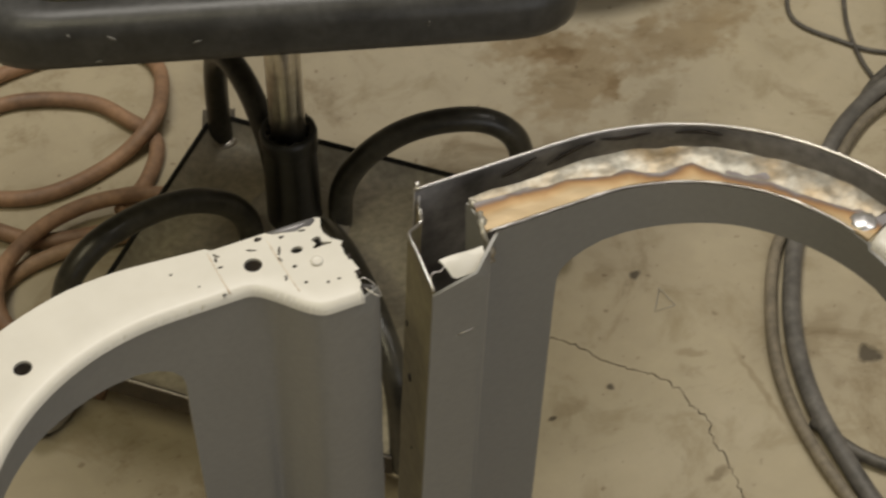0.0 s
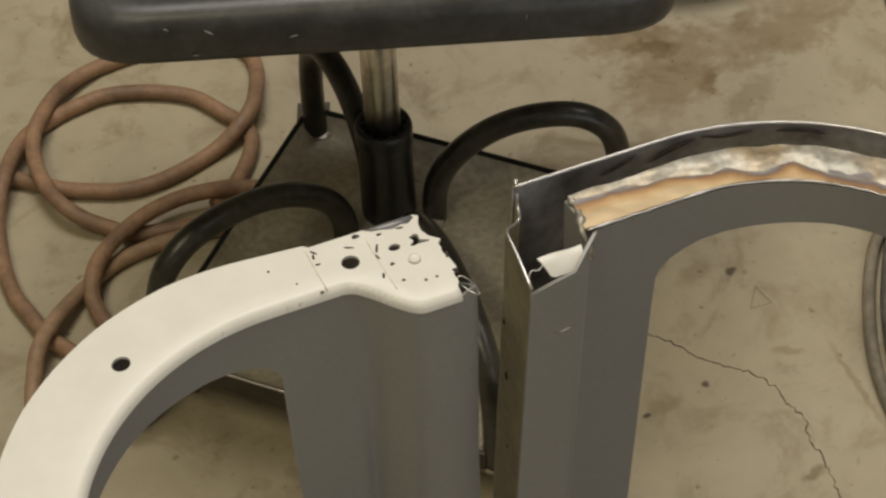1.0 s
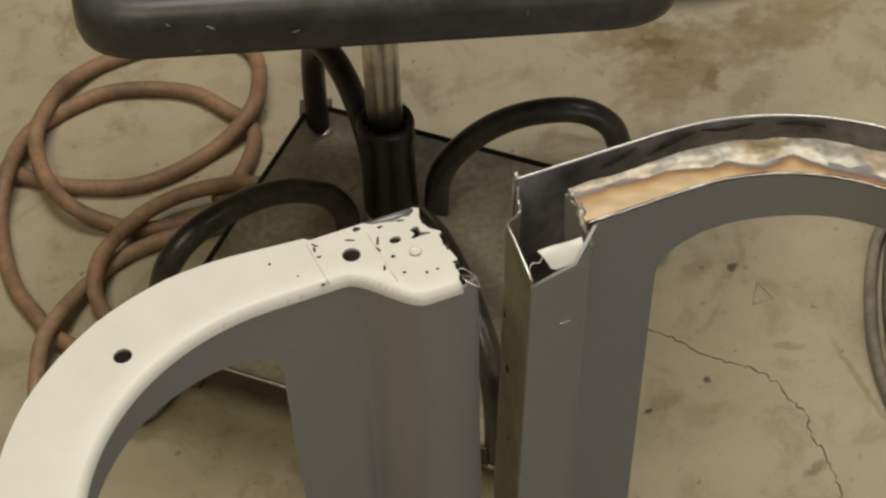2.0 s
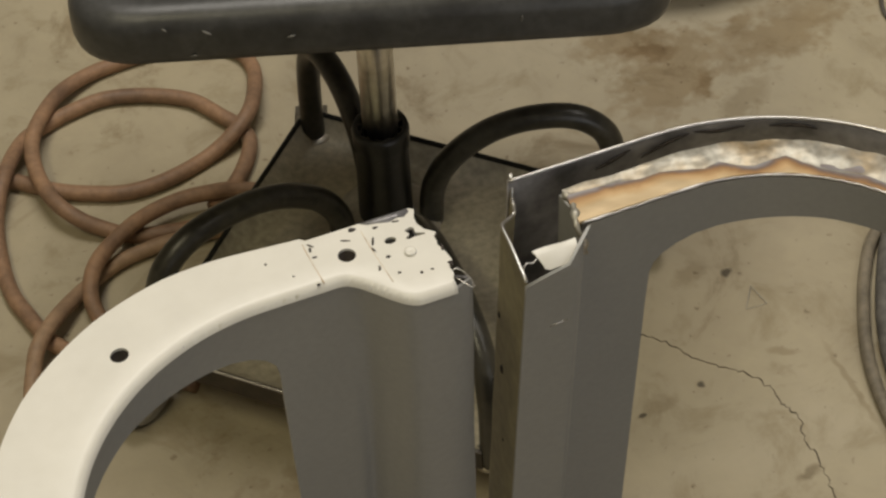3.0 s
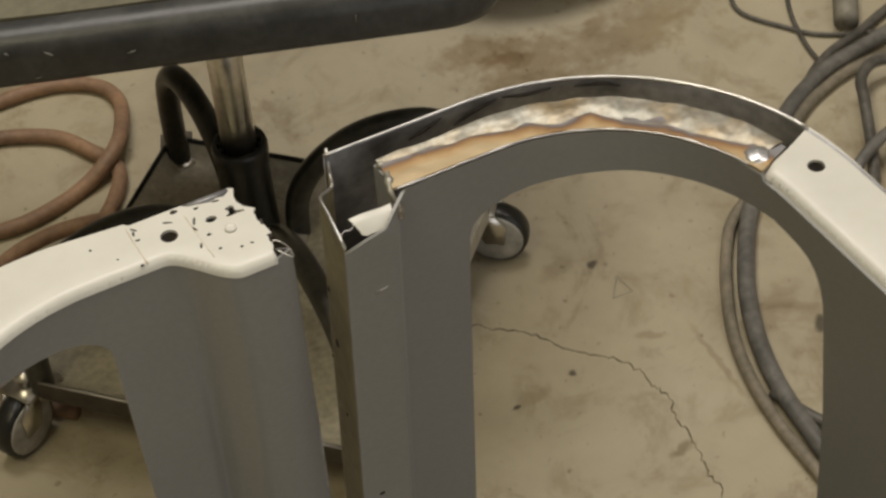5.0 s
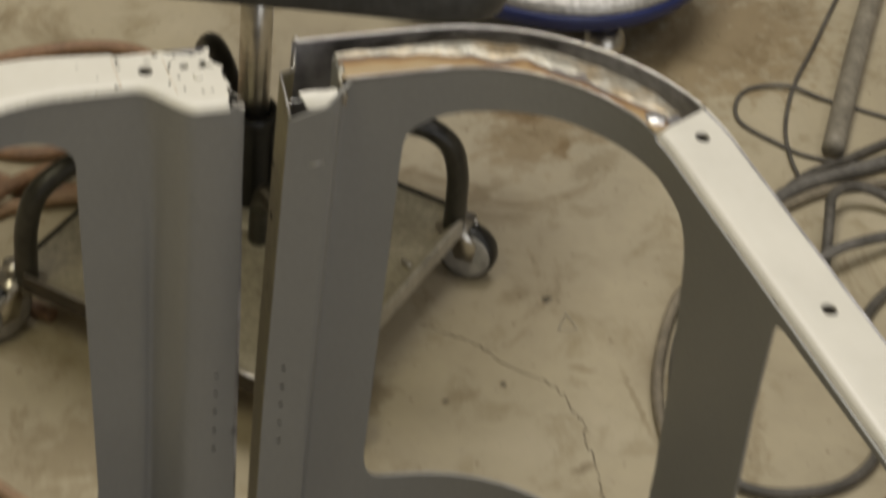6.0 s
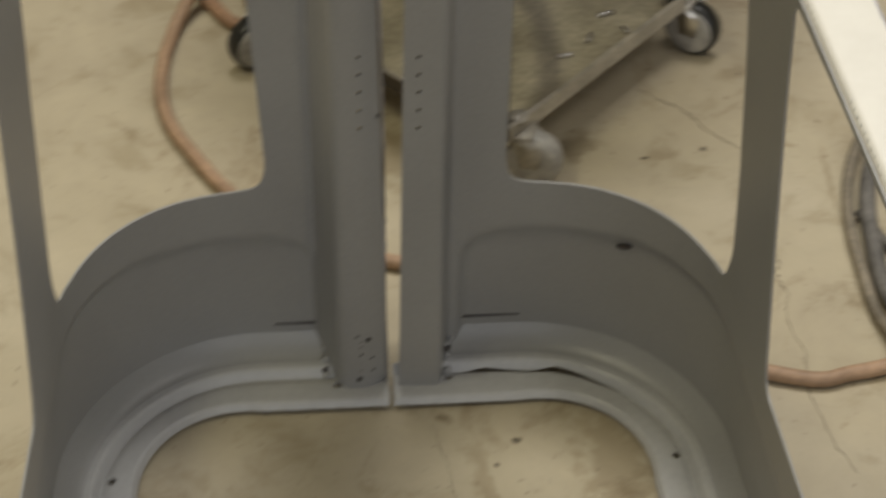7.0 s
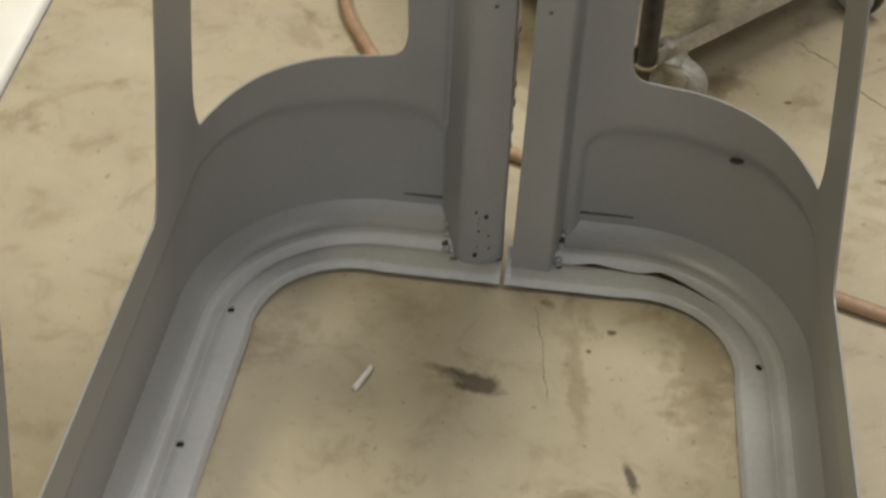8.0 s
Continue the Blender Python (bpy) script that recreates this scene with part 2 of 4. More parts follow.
def rounded(loop, radii, n=5):
    """A closed loop with its corners rounded by the radii given."""
    out = []
    m = len(loop)
    for i in range(m):
        p, a, b = Vector(loop[i]), Vector(loop[i - 1]), Vector(loop[(i + 1) % m])
        r = radii[i]
        if not r:
            out.append(tuple(p))
            continue
        da, db = min(r, (a - p).length * 0.48), min(r, (b - p).length * 0.48)
        s, e = p + (a - p).normalized() * da, p + (b - p).normalized() * db
        for k in range(n + 1):
            t = k / n
            out.append(tuple(s * (1 - t) ** 2 + p * 2 * t * (1 - t) + e * t * t))
    return out


def dense(loop, step):
    out = []
    for a, b in zip(loop, loop[1:] + loop[:1]):
        a, b = Vector(a), Vector(b)
        n = max(1, int((b - a).length / step))
        out += [tuple(a.lerp(b, k / n)) for k in range(n)]
    return out


def ring2d(cx, cy, r, n=10, sx=1.0):
    return [(cx + r * sx * math.cos(2 * math.pi * k / n), cy + r * math.sin(2 * math.pi * k / n)) for k in range(n)]


def sheet(outer, holes, fn, step, extra=()):
    """A bmesh of a flat outline with holes, bent by fn(a, b) -> point."""
    from mathutils.geometry import delaunay_2d_cdt
    loops = [dense(outer, step)] + [dense(h, step) for h in holes]
    vs, es = [], []
    for lp in loops:
        n0 = len(vs)
        vs += lp
        es += [(n0 + i, n0 + (i + 1) % len(lp)) for i in range(len(lp))]
    xs = [v[0] for v in loops[0]]
    ys = [v[1] for v in loops[0]]
    for i in range(1, int((max(xs) - min(xs)) / step) + 1):
        for j in range(1, int((max(ys) - min(ys)) / step) + 1):
            p = (min(xs) + (i + 0.5 * (j % 2)) * step, min(ys) + j * step)
            if inside(p, loops[0]) and not any(inside(p, h) for h in loops[1:]):
                vs.append(p)
    if extra:
        n0, c = sum(len(lp) for lp in loops), 0.45 * step
        taken = {(int(q[0] / c) + i, int(q[1] / c) + j) for q in extra for i in (-1, 0, 1) for j in (-1, 0, 1)}
        vs = vs[:n0] + [p for p in vs[n0:] if (int(p[0] / c), int(p[1] / c)) not in taken]
        vs += [q for q in extra if inside(q, loops[0]) and not any(inside(q, h) for h in loops[1:])]
    ov, oe, of = delaunay_2d_cdt([Vector(v) for v in vs], es, [], 0, 1e-6)[:3]
    bm = bmesh.new()
    bv = [bm.verts.new(fn(*v)) for v in ov]
    for f in of:
        p, q, r = (ov[i] for i in f[:3])
        if abs((q - p).cross(r - p)) < 0.004 * min(step, 0.004) ** 2:
            continue
        c = sum((ov[i] for i in f), Vector((0, 0))) / len(f)
        if inside(c, loops[0]) and not any(inside(c, h) for h in loops[1:]):
            bm.faces.new([bv[i] for i in f])
    bmesh.ops.delete(bm, geom=[v for v in bm.verts if not v.link_faces], context="VERTS")
    return bm


def catmull(pts, n=8):
    P = [Vector(p) for p in pts]
    P = [P[0] * 2 - P[1]] + P + [P[-1] * 2 - P[-2]]
    out = []
    for i in range(1, len(P) - 2):
        a, b, c, d = P[i - 1:i + 3]
        for k in range(n):
            t = k / n
            out.append(0.5 * (2 * b + (c - a) * t + (2 * a - 5 * b + 4 * c - d) * t * t + (3 * b - a - 3 * c + d) * t ** 3))
    return out + [P[-2]]


def tube(pts, r, seg=12, n=8, bm=None, smooth_path=True):
    bm = bm or bmesh.new()
    path = catmull(pts, n) if smooth_path else [Vector(p) for p in pts]
    up = Vector((0.13, 0.21, 0.97))
    rings = []
    for i, p in enumerate(path):
        d = (path[min(i + 1, len(path) - 1)] - path[max(i - 1, 0)]).normalized()
        s = d.cross(up).normalized()
        u = s.cross(d)
        up = u
        rr = r(i / (len(path) - 1)) if callable(r) else r
        rings.append([bm.verts.new(p + (s * math.cos(2 * math.pi * k / seg) + u * math.sin(2 * math.pi * k / seg)) * rr) for k in range(seg)])
    for a, b in zip(rings, rings[1:]):
        for k in range(seg):
            bm.faces.new((a[k], a[(k + 1) % seg], b[(k + 1) % seg], b[k]))
    bm.faces.new(rings[0][::-1])
    bm.faces.new(rings[-1])
    return bm


def lathe(profile, seg=28, bm=None, at=(0, 0, 0), turn=None):
    """A turned shape: profile of (radius, height) from bottom to top."""
    bm = bm or bmesh.new()
    m = Matrix.Translation(at) @ (turn or Matrix.Identity(4))
    rings = [[bm.verts.new(m @ Vector((r * math.cos(2 * math.pi * k / seg), r * math.sin(2 * math.pi * k / seg), h))) for k in range(seg)] for r, h in profile]
    for a, b in zip(rings, rings[1:]):
        for k in range(seg):
            bm.faces.new((a[k], a[(k + 1) % seg], b[(k + 1) % seg], b[k]))
    bm.faces.new(rings[0][::-1])
    bm.faces.new(rings[-1])
    return bm


def slab(x0, x1, y0, y1, z0, z1, bevel=0.0, m=None):
    bm = bmesh.new()
    bmesh.ops.create_cube(bm, size=1)
    for v in bm.verts:
        v.co = Vector((x0 + (v.co.x + 0.5) * (x1 - x0), y0 + (v.co.y + 0.5) * (y1 - y0), z0 + (v.co.z + 0.5) * (z1 - z0)))
    if bevel:
        bmesh.ops.bevel(bm, geom=bm.edges[:], offset=bevel, segments=2, affect="EDGES")
    if m:
        bm.transform(m)
    return bm


# ---- setting ----
CRACKS = [
    [(0.246, 0.389), (0.266, 0.368), (0.285, 0.354), (0.300, 0.328), (0.316, 0.309), (0.333, 0.294), (0.343, 0.271), (0.343, 0.255), (0.349, 0.241), (0.342, 0.222), (0.341, 0.202), (0.338, 0.178), (0.333, 0.162), (0.335, 0.147), (0.330, 0.135), (0.336, 0.11), (0.329, 0.085), (0.337, 0.042), (0.331, 0.002), (0.340, -0.052), (0.355, -0.095)],
    [(0.030, -0.014), (0.034, -0.035), (0.039, -0.057), (0.043, -0.09), (0.050, -0.123)],
]


def build_floor():
    rng = random.Random(4)
    grooves = []
    for line in CRACKS:
        pts = []
        for a, b in zip(line, line[1:]):
            a, b = Vector(a), Vector(b)
            for k in range(7):
                pts.append(a.lerp(b, k / 7) + Vector((rng.uniform(-1, 1), rng.uniform(-1, 1))) * 0.0017)
        left, right = [], []
        for i in range(1, len(pts) - 1):
            d = (pts[i + 1] - pts[i - 1]).normalized()
            w = rng.uniform(0.0003, 0.0010) * (0.35 if len(line) < 7 else 0.8 if pts[i].y > 0.12 else 0.45)
            nrm = Vector((-d.y, d.x))
            left.append(tuple(pts[i] + nrm * w))
            right.append(tuple(pts[i] - nrm * w))
        grooves.append([tuple(pts[0])] + left + [tuple(pts[-1])] + right[::-1])
    big = [(-4, -4), (4, -4), (4, 4), (-4, 4)]
    floor = part("floor", sheet(big, grooves, lambda a, b: Vector((a, b, 0)), 0.9), CONCRETE, smooth=False)
    tagged(floor, "worn stained concrete workshop floor with a crack", "floor", kind="structure")
    # the bottom of each crack lies below the floor
    for g in grooves:
        bm = bmesh.new()
        n = len(g)
        top = [bm.verts.new((x, y, 0.0)) for x, y in g]
        low = [bm.verts.new((x, y, -0.0016)) for x, y in g]
        for i in range(n):
            bm.faces.new((top[i], top[(i + 1) % n], low[(i + 1) % n], low[i]))
        half = n // 2
        for i in range(half):
            j, k = (n - i) % n, n - i - 1
            q = [low[i], low[i + 1], low[k], low[j]] if i else [low[0], low[1], low[n - 1]]
            if len(set(q)) == len(q) and i + 1 < k:
                bm.faces.new(q)
        part("crack", bm, CRACK, floor, "dark jagged crack in the concrete", smooth=False)


build_floor()
for nm, x0, x1, y0, y1 in (("wall_north", -4, 4, 4, 4.15), ("wall_west", -4.15, -4, -4, 4), ("wall_east", 4, 4.15, -4, 4)):
    tagged(part(nm, slab(x0, x1, y0, y1, 0, 3), PLASTER, smooth=False), "plain painted workshop wall", "wall", kind="structure")
# unseen south wall, with an opening added around the fill lamp
bm = slab(-4, -0.95, -4.15, -4, 0, 3)
for x0, x1, z0 in ((2.15, 4, 0), (-0.95, 2.15, 2.8)):
    q = bpy.data.meshes.new("piece")
    extra = slab(x0, x1, -4.15, -4, z0, 3)
    extra.to_mesh(q)
    extra.free()
    bm.from_mesh(q)
    bpy.data.meshes.remove(q)
tagged(part("wall_south", bm, PLASTER, smooth=False), "unseen painted workshop wall with an opening added for the fill lamp", "wall", kind="structure")
# unseen housings added over the three ceiling lamps
for fx, fy, hx, hy in ((0.35, 0.9, 0.8, 0.45), (-1.2, -0.5, 0.22, 0.7), (1.5, -0.5, 0.22, 0.7)):
    lamp = thing("ceiling_light", "unseen white ceiling fixture added above a lamp", "ceiling light", group="ceiling lights")
    part("housing", slab(fx - hx, fx + hx, fy - hy, fy + hy, 2.93, 3.0, 0.01), WHITE, lamp, smooth=False)
tagged(part("ceiling", slab(-4, 4, -4, 4, 3.0, 3.15), PLASTER, smooth=False), "plain painted workshop ceiling", "ceiling", kind="structure")

# ---- the two halves of the cut sheet-metal frame ----
FLARE = 0.06
ARC = 0.12 * (math.pi / 2 - FLARE)
TOP = 0.557


def smooth01(a, b, x):
    q = min(1, max(0, (x - a) / (b - a)))
    return q * q * (3 - 2 * q)


def plan(u, r, z, side):
    """A point at u along the frame's outline, at radius r from the corner's centre."""
    th = min(max((u - 0.1) / 0.12, 0), math.pi / 2 - FLARE)
    s = max(u - 0.1 - ARC, 0)
    return Vector((side * (min(u, 0.1) + math.sin(th) * r + s * math.cos(th)), -0.095 + math.cos(th) * r - s * math.sin(th), z))


def wall_r(z, side=1):
    return 0.1 + 0.047 * (TOP - z) / 0.545 + (0.0132 * (z / TOP) ** 2 if side < 0 else 0)


def column(u, z, side=1):
    front = 0.015 - 0.007 * z / 0.31 if z < 0.31 else 0.008 - 0.02 * (z - 0.31) / 0.247
    if side < 0:
        return (-0.095 + wall_r(z, side) - front - 0.0055 * (z / TOP) ** 2 - 0.0042 * (1 - (z / TOP) ** 8) * min(1.4, ((u - 0.028) / 0.016) ** 2)) * (1 - smooth01(0.036, 0.056 + 0.010 * (z / TOP) ** 6, u)) - 0.004 * (1 - (z / TOP) ** 6) * math.exp(-((u - 0.0545) / 0.0035) ** 2)
    return (-0.095 + wall_r(z) - front - 0.05 * max(0, 0.0375 - u)) * (1 - smooth01(0.0375, 0.0465, u))


def panel_step(u, z):
    """The lower panel is pressed back by a few millimetres, with a round inner corner."""
    top = 0.148 + 0.012 * smooth01(0.1, 0.22, u)
    du, dz = 0.086 - u, z - (top - 0.03)
    d = math.hypot(du, dz) - 0.03 if du > 0 and dz > 0 else max(0.056 - u, z - top)
    return 0.0075 * (1 - smooth01(-0.004, 0.003, d))


ROLL = 0.0065


def rolled_edge(d):
    """How far the sheet has turned back at a distance d from the end of a rolled edge."""
    q = 1 - min(1, max(0, d / ROLL))
    return ROLL * (1 - math.sqrt(max(0, 1 - q * q)))


WINDOW = [(0.0865, 0.485), (0.088, 0.225), (0.093, 0.206), (0.112, 0.2025), (0.15, 0.204), (0.20, 0.205), (0.245, 0.204), (0.271, 0.208), (0.292, 0.250),
          (0.302, 0.33), (0.308, 0.42), (0.309, 0.525), (0.27, 0.529), (0.18, 0.527), (0.087, 0.519)]
WINDOW_R = [0, 0.01, 0.012, 0.01, 0, 0, 0, 0.006, 0.02, 0, 0, 0.035, 0, 0, 0.036]
SIDEHOLE = [(0.384, 0.24), (0.388, 0.34), (0.396, 0.47), (0.404, 0.546), (0.50, 0.549), (0.69, 0.549), (0.69, 0.218), (0.48, 0.218), (0.386, 0.216)]
SIDEHOLE_R = [0, 0, 0, 0.012, 0, 0.03, 0.03, 0, 0.012]


def cut_frame(side):
    left = side < 0
    root = thing("sheet_metal_frame", "cut grey metal frame half with " + ("chipped cream-white top flange" if left else "welded bare-steel top patch"), "metal frame", group="halves of the cut frame")
    root["kind"] = "thing"
    gap = (lambda z: 0.0015 + 0.0095 * (z / TOP) ** 4) if left else (lambda z: 0.0065 + 0.0055 * z / TOP)
    dots = [ring2d(0.0205, 0.281 + 0.0163 * k, 0.0017, 8) for k in range(5)]
    win = [(u + 0.0105 * smooth01(0.25, 0.5, z) * (u < 0.1), z + (0.006 if z > 0.5 else 0)) for u, z in WINDOW] if left else [(u - (0.0025 if u < 0.1 else 0), z + (0.003 if z > 0.5 else 0)) for u, z in WINDOW]
    holes = [rounded(win, WINDOW_R), rounded(SIDEHOLE, SIDEHOLE_R)] + dots
    top_z = TOP - 0.004
    outer = [(gap(0.012), 0.012), (0.75, 0.012), (0.75, top_z)] + ([] if left else [(0.2620, top_z), (0.2612, TOP - 0.0006)]) + [(0.06, top_z if left else TOP - 0.0006), (0.042, top_z if left else TOP - 0.0015), (0.023, top_z if left else 0.5490), (gap(TOP), top_z if left else 0.5445)]
    fine = [(gap(0.02 + 0.006 * k) + q, 0.02 + 0.006 * k) for k in range(89) for q in (0.0004, 0.0012, 0.0024, 0.0042, 0.0075)] if left else []
    fine += [(q, 0.02 + 0.006 * k) for k in range(89) for q in (0.030, 0.034, 0.0365, 0.038, 0.0395, 0.041, 0.0425, 0.044, 0.0455, 0.047, 0.049, 0.051, 0.053, 0.055, 0.0575, 0.060, 0.064, 0.068)]
    part("wall_panel", sheet(outer, holes, lambda u, z: plan(u, wall_r(z, side) - column(u, z, side) + panel_step(u, z) + (rolled_edge(u - gap(z)) if left else 0), z, side), 0.0075, fine), GREY, root, thick=0.0016)

    # top flange, rolled over at the inner edge
    def flange(a, b):
        w_in = 0.0132 - column(a, TOP, side) if left else 0.003
        edge = b - w_in
        drop = 0.0032 * (1 - math.sqrt(max(0, 1 - (1 - min(1, edge / 0.0032)) ** 2))) if edge < 0.0032 else 0
        return plan(a, 0.1 + b - 0.0010 * (1 - min(1, edge / 0.0032)), TOP - drop * 1.2, side)
    if left:
        line = [(0.75, 0.0132), (0.75, 0.042), (0.32, 0.043), (0.27, 0.046), (0.23, 0.050), (0.20, 0.0515), (0.16, 0.051), (0.13, 0.049), (0.10, 0.045), (0.0735, 0.0425), (0.0715, 0.0405), (0.022, 0.0405), (0.0195, 0.039), (0.0215, 0.034), (0.0218, 0.030), (0.020, 0.0255), (0.0158, 0.0215), (0.0178, 0.0195), (0.0176, 0.0165), (0.0182, 0.014), (0.0165, 0.0085), (0.0158, 0.003), (0.0186, -0.0005), (0.0182, -0.005), (0.0198, -0.008)]
        line += [(u, 0.0132 - column(u, TOP, side)) for u in [0.02 + 0.002 * k for k in range(25)] + [0.08, 0.15, 0.3]]
        hl = [ring2d(0.0575, 0.0245, 0.0042, 14), ring2d(0.166, 0.0285, 0.0040, 14), ring2d(0.42, 0.02, 0.004, 12)]
        hl += [ring2d(0.0365, 0.0250, 0.0021, 12, 1.35), rounded([(0.0288, 0.0280), (0.0255, 0.0292), (0.0240, 0.0282), (0.0245, 0.0250), (0.0205, 0.0232), (0.0205, 0.0222), (0.0255, 0.0228), (0.0285, 0.0222), (0.0300, 0.0232), (0.0270, 0.0252)], [0.0008] * 10, 2)]
        rolled = [(0.02 + 0.002 * k, 0.0132 - column(0.02 + 0.002 * k, TOP, side) + q) for k in range(364) for q in (0.0004, 0.0010, 0.0019, 0.0032)]
        fl = part("top_flange", sheet(line, hl, flange, 0.006, rolled), WHITE, root, "chipped cream-white painted flange with bolt holes", thick=0.0016)
    else:
        line = [(0.2605, 0.003), (0.75, 0.003), (0.75, 0.037), (0.30, 0.0375), (0.2545, 0.0385)]
        hl = [ring2d(0.2745, 0.0217, 0.0042, 14), ring2d(0.416, 0.0215, 0.0042, 14)]
        rolled = [(0.262 + 0.002 * k, 0.003 + q) for k in range(244) for q in (0.0004, 0.0010, 0.0019, 0.0032)]
        fl = part("top_flange", sheet(line, hl, flange, 0.006, rolled), WHITE, root, "cream-white painted flange with bolt holes", thick=0.0016)
    # dark cups added under the bolt holes for the shade inside them
    for (cx, cy) in ([(0.0575, 0.0245), (0.166, 0.0285)] if left else [(0.2745, 0.0217), (0.416, 0.0215)]):
        p = plan(cx, 0.1 + cy, TOP, side)
        part("hole_cup", lathe([(0.0075, -0.008), (0.0075, -0.0015), (0.0042, -0.0015), (0.0040, -0.006)], 12, at=p), CHIP, fl)
    if left:
        rng = random.Random(11)
        # chips: place, length, width, turn
        spots = [(0.050, 0.038, 0.0018, 0.0011, 0.1), (0.055, 0.033, 0.0020, 0.0004, 0.5), (0.071, 0.029, 0.0012, 0.0006, 0.1), (0.0715, 0.034, 0.0006, 0.0014, 0.2), (0.044, 0.027, 0.0005, 0.0026, 0.4), (0.040, 0.035, 0.0012, 0.0006, 0.2), (0.030, 0.035, 0.0015, 0.0005, 0.3),
                 (0.041, 0.016, 0.0010, 0.0009, 0), (0.047, 0.011, 0.0006, 0.0017, 0.3), (0.040, 0.005, 0.0007, 0.0006, 0), (0.031, 0.001, 0.0009, 0.0007, 0.2), (0.026, 0.001, 0.0008, 0.0004, 0.4), (0.075, 0.013, 0.0007, 0.0004, 0.2), (0.0705, 0.0365, 0.0016, 0.0005, 0.9), (0.0925, 0.034, 0.0006, 0.0006, 0), (0.0835, 0.022, 0.0005, 0.0005, 0), (0.0455, 0.0225, 0.0004, 0.0016, -0.3), (0.0170, 0.0115, 0.0008, 0.0018, 0.1), (0.0172, 0.0010, 0.0009, 0.0016, -0.2)]
        bare = [(0.0455, 0.0403), (0.038, 0.0403), (0.030, 0.0402), (0.0226, 0.0402), (0.0222, 0.0385), (0.0255, 0.0362), (0.0285, 0.0370), (0.033, 0.0358), (0.0385, 0.0375), (0.0425, 0.0382)]
        outlines = [bare]
        for sx, sy, ra, rb, turn in spots:
            ring = []
            for i in range(9):
                a, q = 6.283 * i / 9, rng.uniform(0.7, 1.35)
                x, y = math.cos(a) * ra * q, math.sin(a) * rb * q
                ring.append((sx + x * math.cos(turn) - y * math.sin(turn), sy + x * math.sin(turn) + y * math.cos(turn)))
            outlines.append(ring)
        for ring in outlines:
            bm = bmesh.new()
            low = [plan(x, 0.1 + y, TOP + 0.0011, side) for x, y in ring]
            a = [bm.verts.new(v) for v in low]
            b = [bm.verts.new(v + Vector((0, 0, -0.0008))) for v in low]
            bm.faces.new(a)
            k = len(ring)
            for i in range(k):
                bm.faces.new((a[i], b[i], b[(i + 1) % k], a[(i + 1) % k]))
            part("paint_chip", bm, DARKSTEEL if ring is bare else CHIP, fl, "bare dark metal where the paint has flaked off" if ring is bare else "")
        # the seam ridge across the flange and the second one beside the rivet
        for us in (0.0715, 0.0445):
            part("seam_ridge", tube([plan(us + 0.002 * math.sin(40 * w), 0.1 + w, TOP + 0.0006, side) for w in ((0.013, 0.018, 0.024, 0.032, 0.039) if us > 0.06 else (0.001, 0.012, 0.024, 0.032, 0.036))], 0.00035, 6, 3), RUSTY, fl, "rust-stained seam ridge")
        part("curled_sliver", tube([(-0.0205, 0.001, 0.5555), (-0.0165, 0.002, 0.5580), (-0.0125, -0.0025, 0.5560), (-0.0115, -0.0068, 0.5530), (-0.0135, -0.0062, 0.5535), (-0.0175, -0.0005, 0.5550)], 0.0003, 6, 4), BARE, fl, "bright curled metal sliver")
        part("rivet", lathe([(0.0028, 0), (0.0028, 0.0012), (0.002, 0.0016), (0.0012, 0.0012)], 14, at=plan(0.031, 0.1145, TOP + 0.0006, side)), WHITE, fl)

    # outer skin: a narrow band behind the flange, and the back of the hollow column
    skin_t = TOP - 0.003 if left else TOP + 0.001
    band = [(0.10, 0.532), (0.75, 0.551), (0.75, skin_t), (0.022 if left else 0.026, skin_t), (0.022 if left else 0.026, 0.02), (0.080, 0.02), (0.080, 0.50)]
    part("outer_skin", sheet(band, [], lambda u, z: plan(u, wall_r(z, side) + (0.030 if left else 0.0365), z, side), 0.012), GREY if left else DARKSTEEL, root, "" if left else "dark bare-steel outer skin with a bright ground edge", thick=0.0014)
    if not left:
        for streak in (((0.070, 0.549), (0.078, 0.5515), (0.088, 0.5555)), ((0.094, 0.5470), (0.106, 0.5520), (0.116, 0.5550)), ((0.118, 0.5555), (0.128, 0.5535), (0.140, 0.5550)), ((0.150, 0.5545), (0.162, 0.5555), (0.170, 0.5540))):
            part("scorch_mark", tube([plan(u, wall_r(z) + 0.0352, z, side) for u, z in streak], lambda t: 0.0007 * (0.3 + math.sin(3.1 * t)), 6, 4), CHIP, root, "dark scorch streak on the bare steel")
        part("ground_edge", tube([plan(0.026 + k * 0.0082, 0.1365, TOP + 0.0018, side) for k in range(29)], 0.0009, 6, 2), BARE, root, "bright ground sheet edge")

    # return along the seam
    def ret(a, z):
        t = z / TOP
        if left:
            xs = gap(z)
            return Vector((-(0.0013 + xs + 0.011 * (a * a) + 0.004 * smooth01(0.5, 1, t) * math.sin(3.1 * a)), -0.095 + wall_r(z, side) - column(0, z, side) + ROLL + 0.0005 + 0.042 * a, z))
        x = 0.0013 + gap(z) + (0.003 * a / 0.62 if a < 0.62 else 0.003 + 0.009 * min(1, (a - 0.62) / 0.12) + (0.004 * (a - 0.74) / 0.26 if a > 0.74 else 0))
        return Vector((x, -0.095 + wall_r(z, side) - column(0, z, side) + 0.0013 + 0.055 * a, z))
    if left:
        lp = [(0, 0.014), (1, 0.014), (1, 0.553), (0.75, 0.545), (0.55, 0.549), (0.3, 0.54), (0, 0.551)]
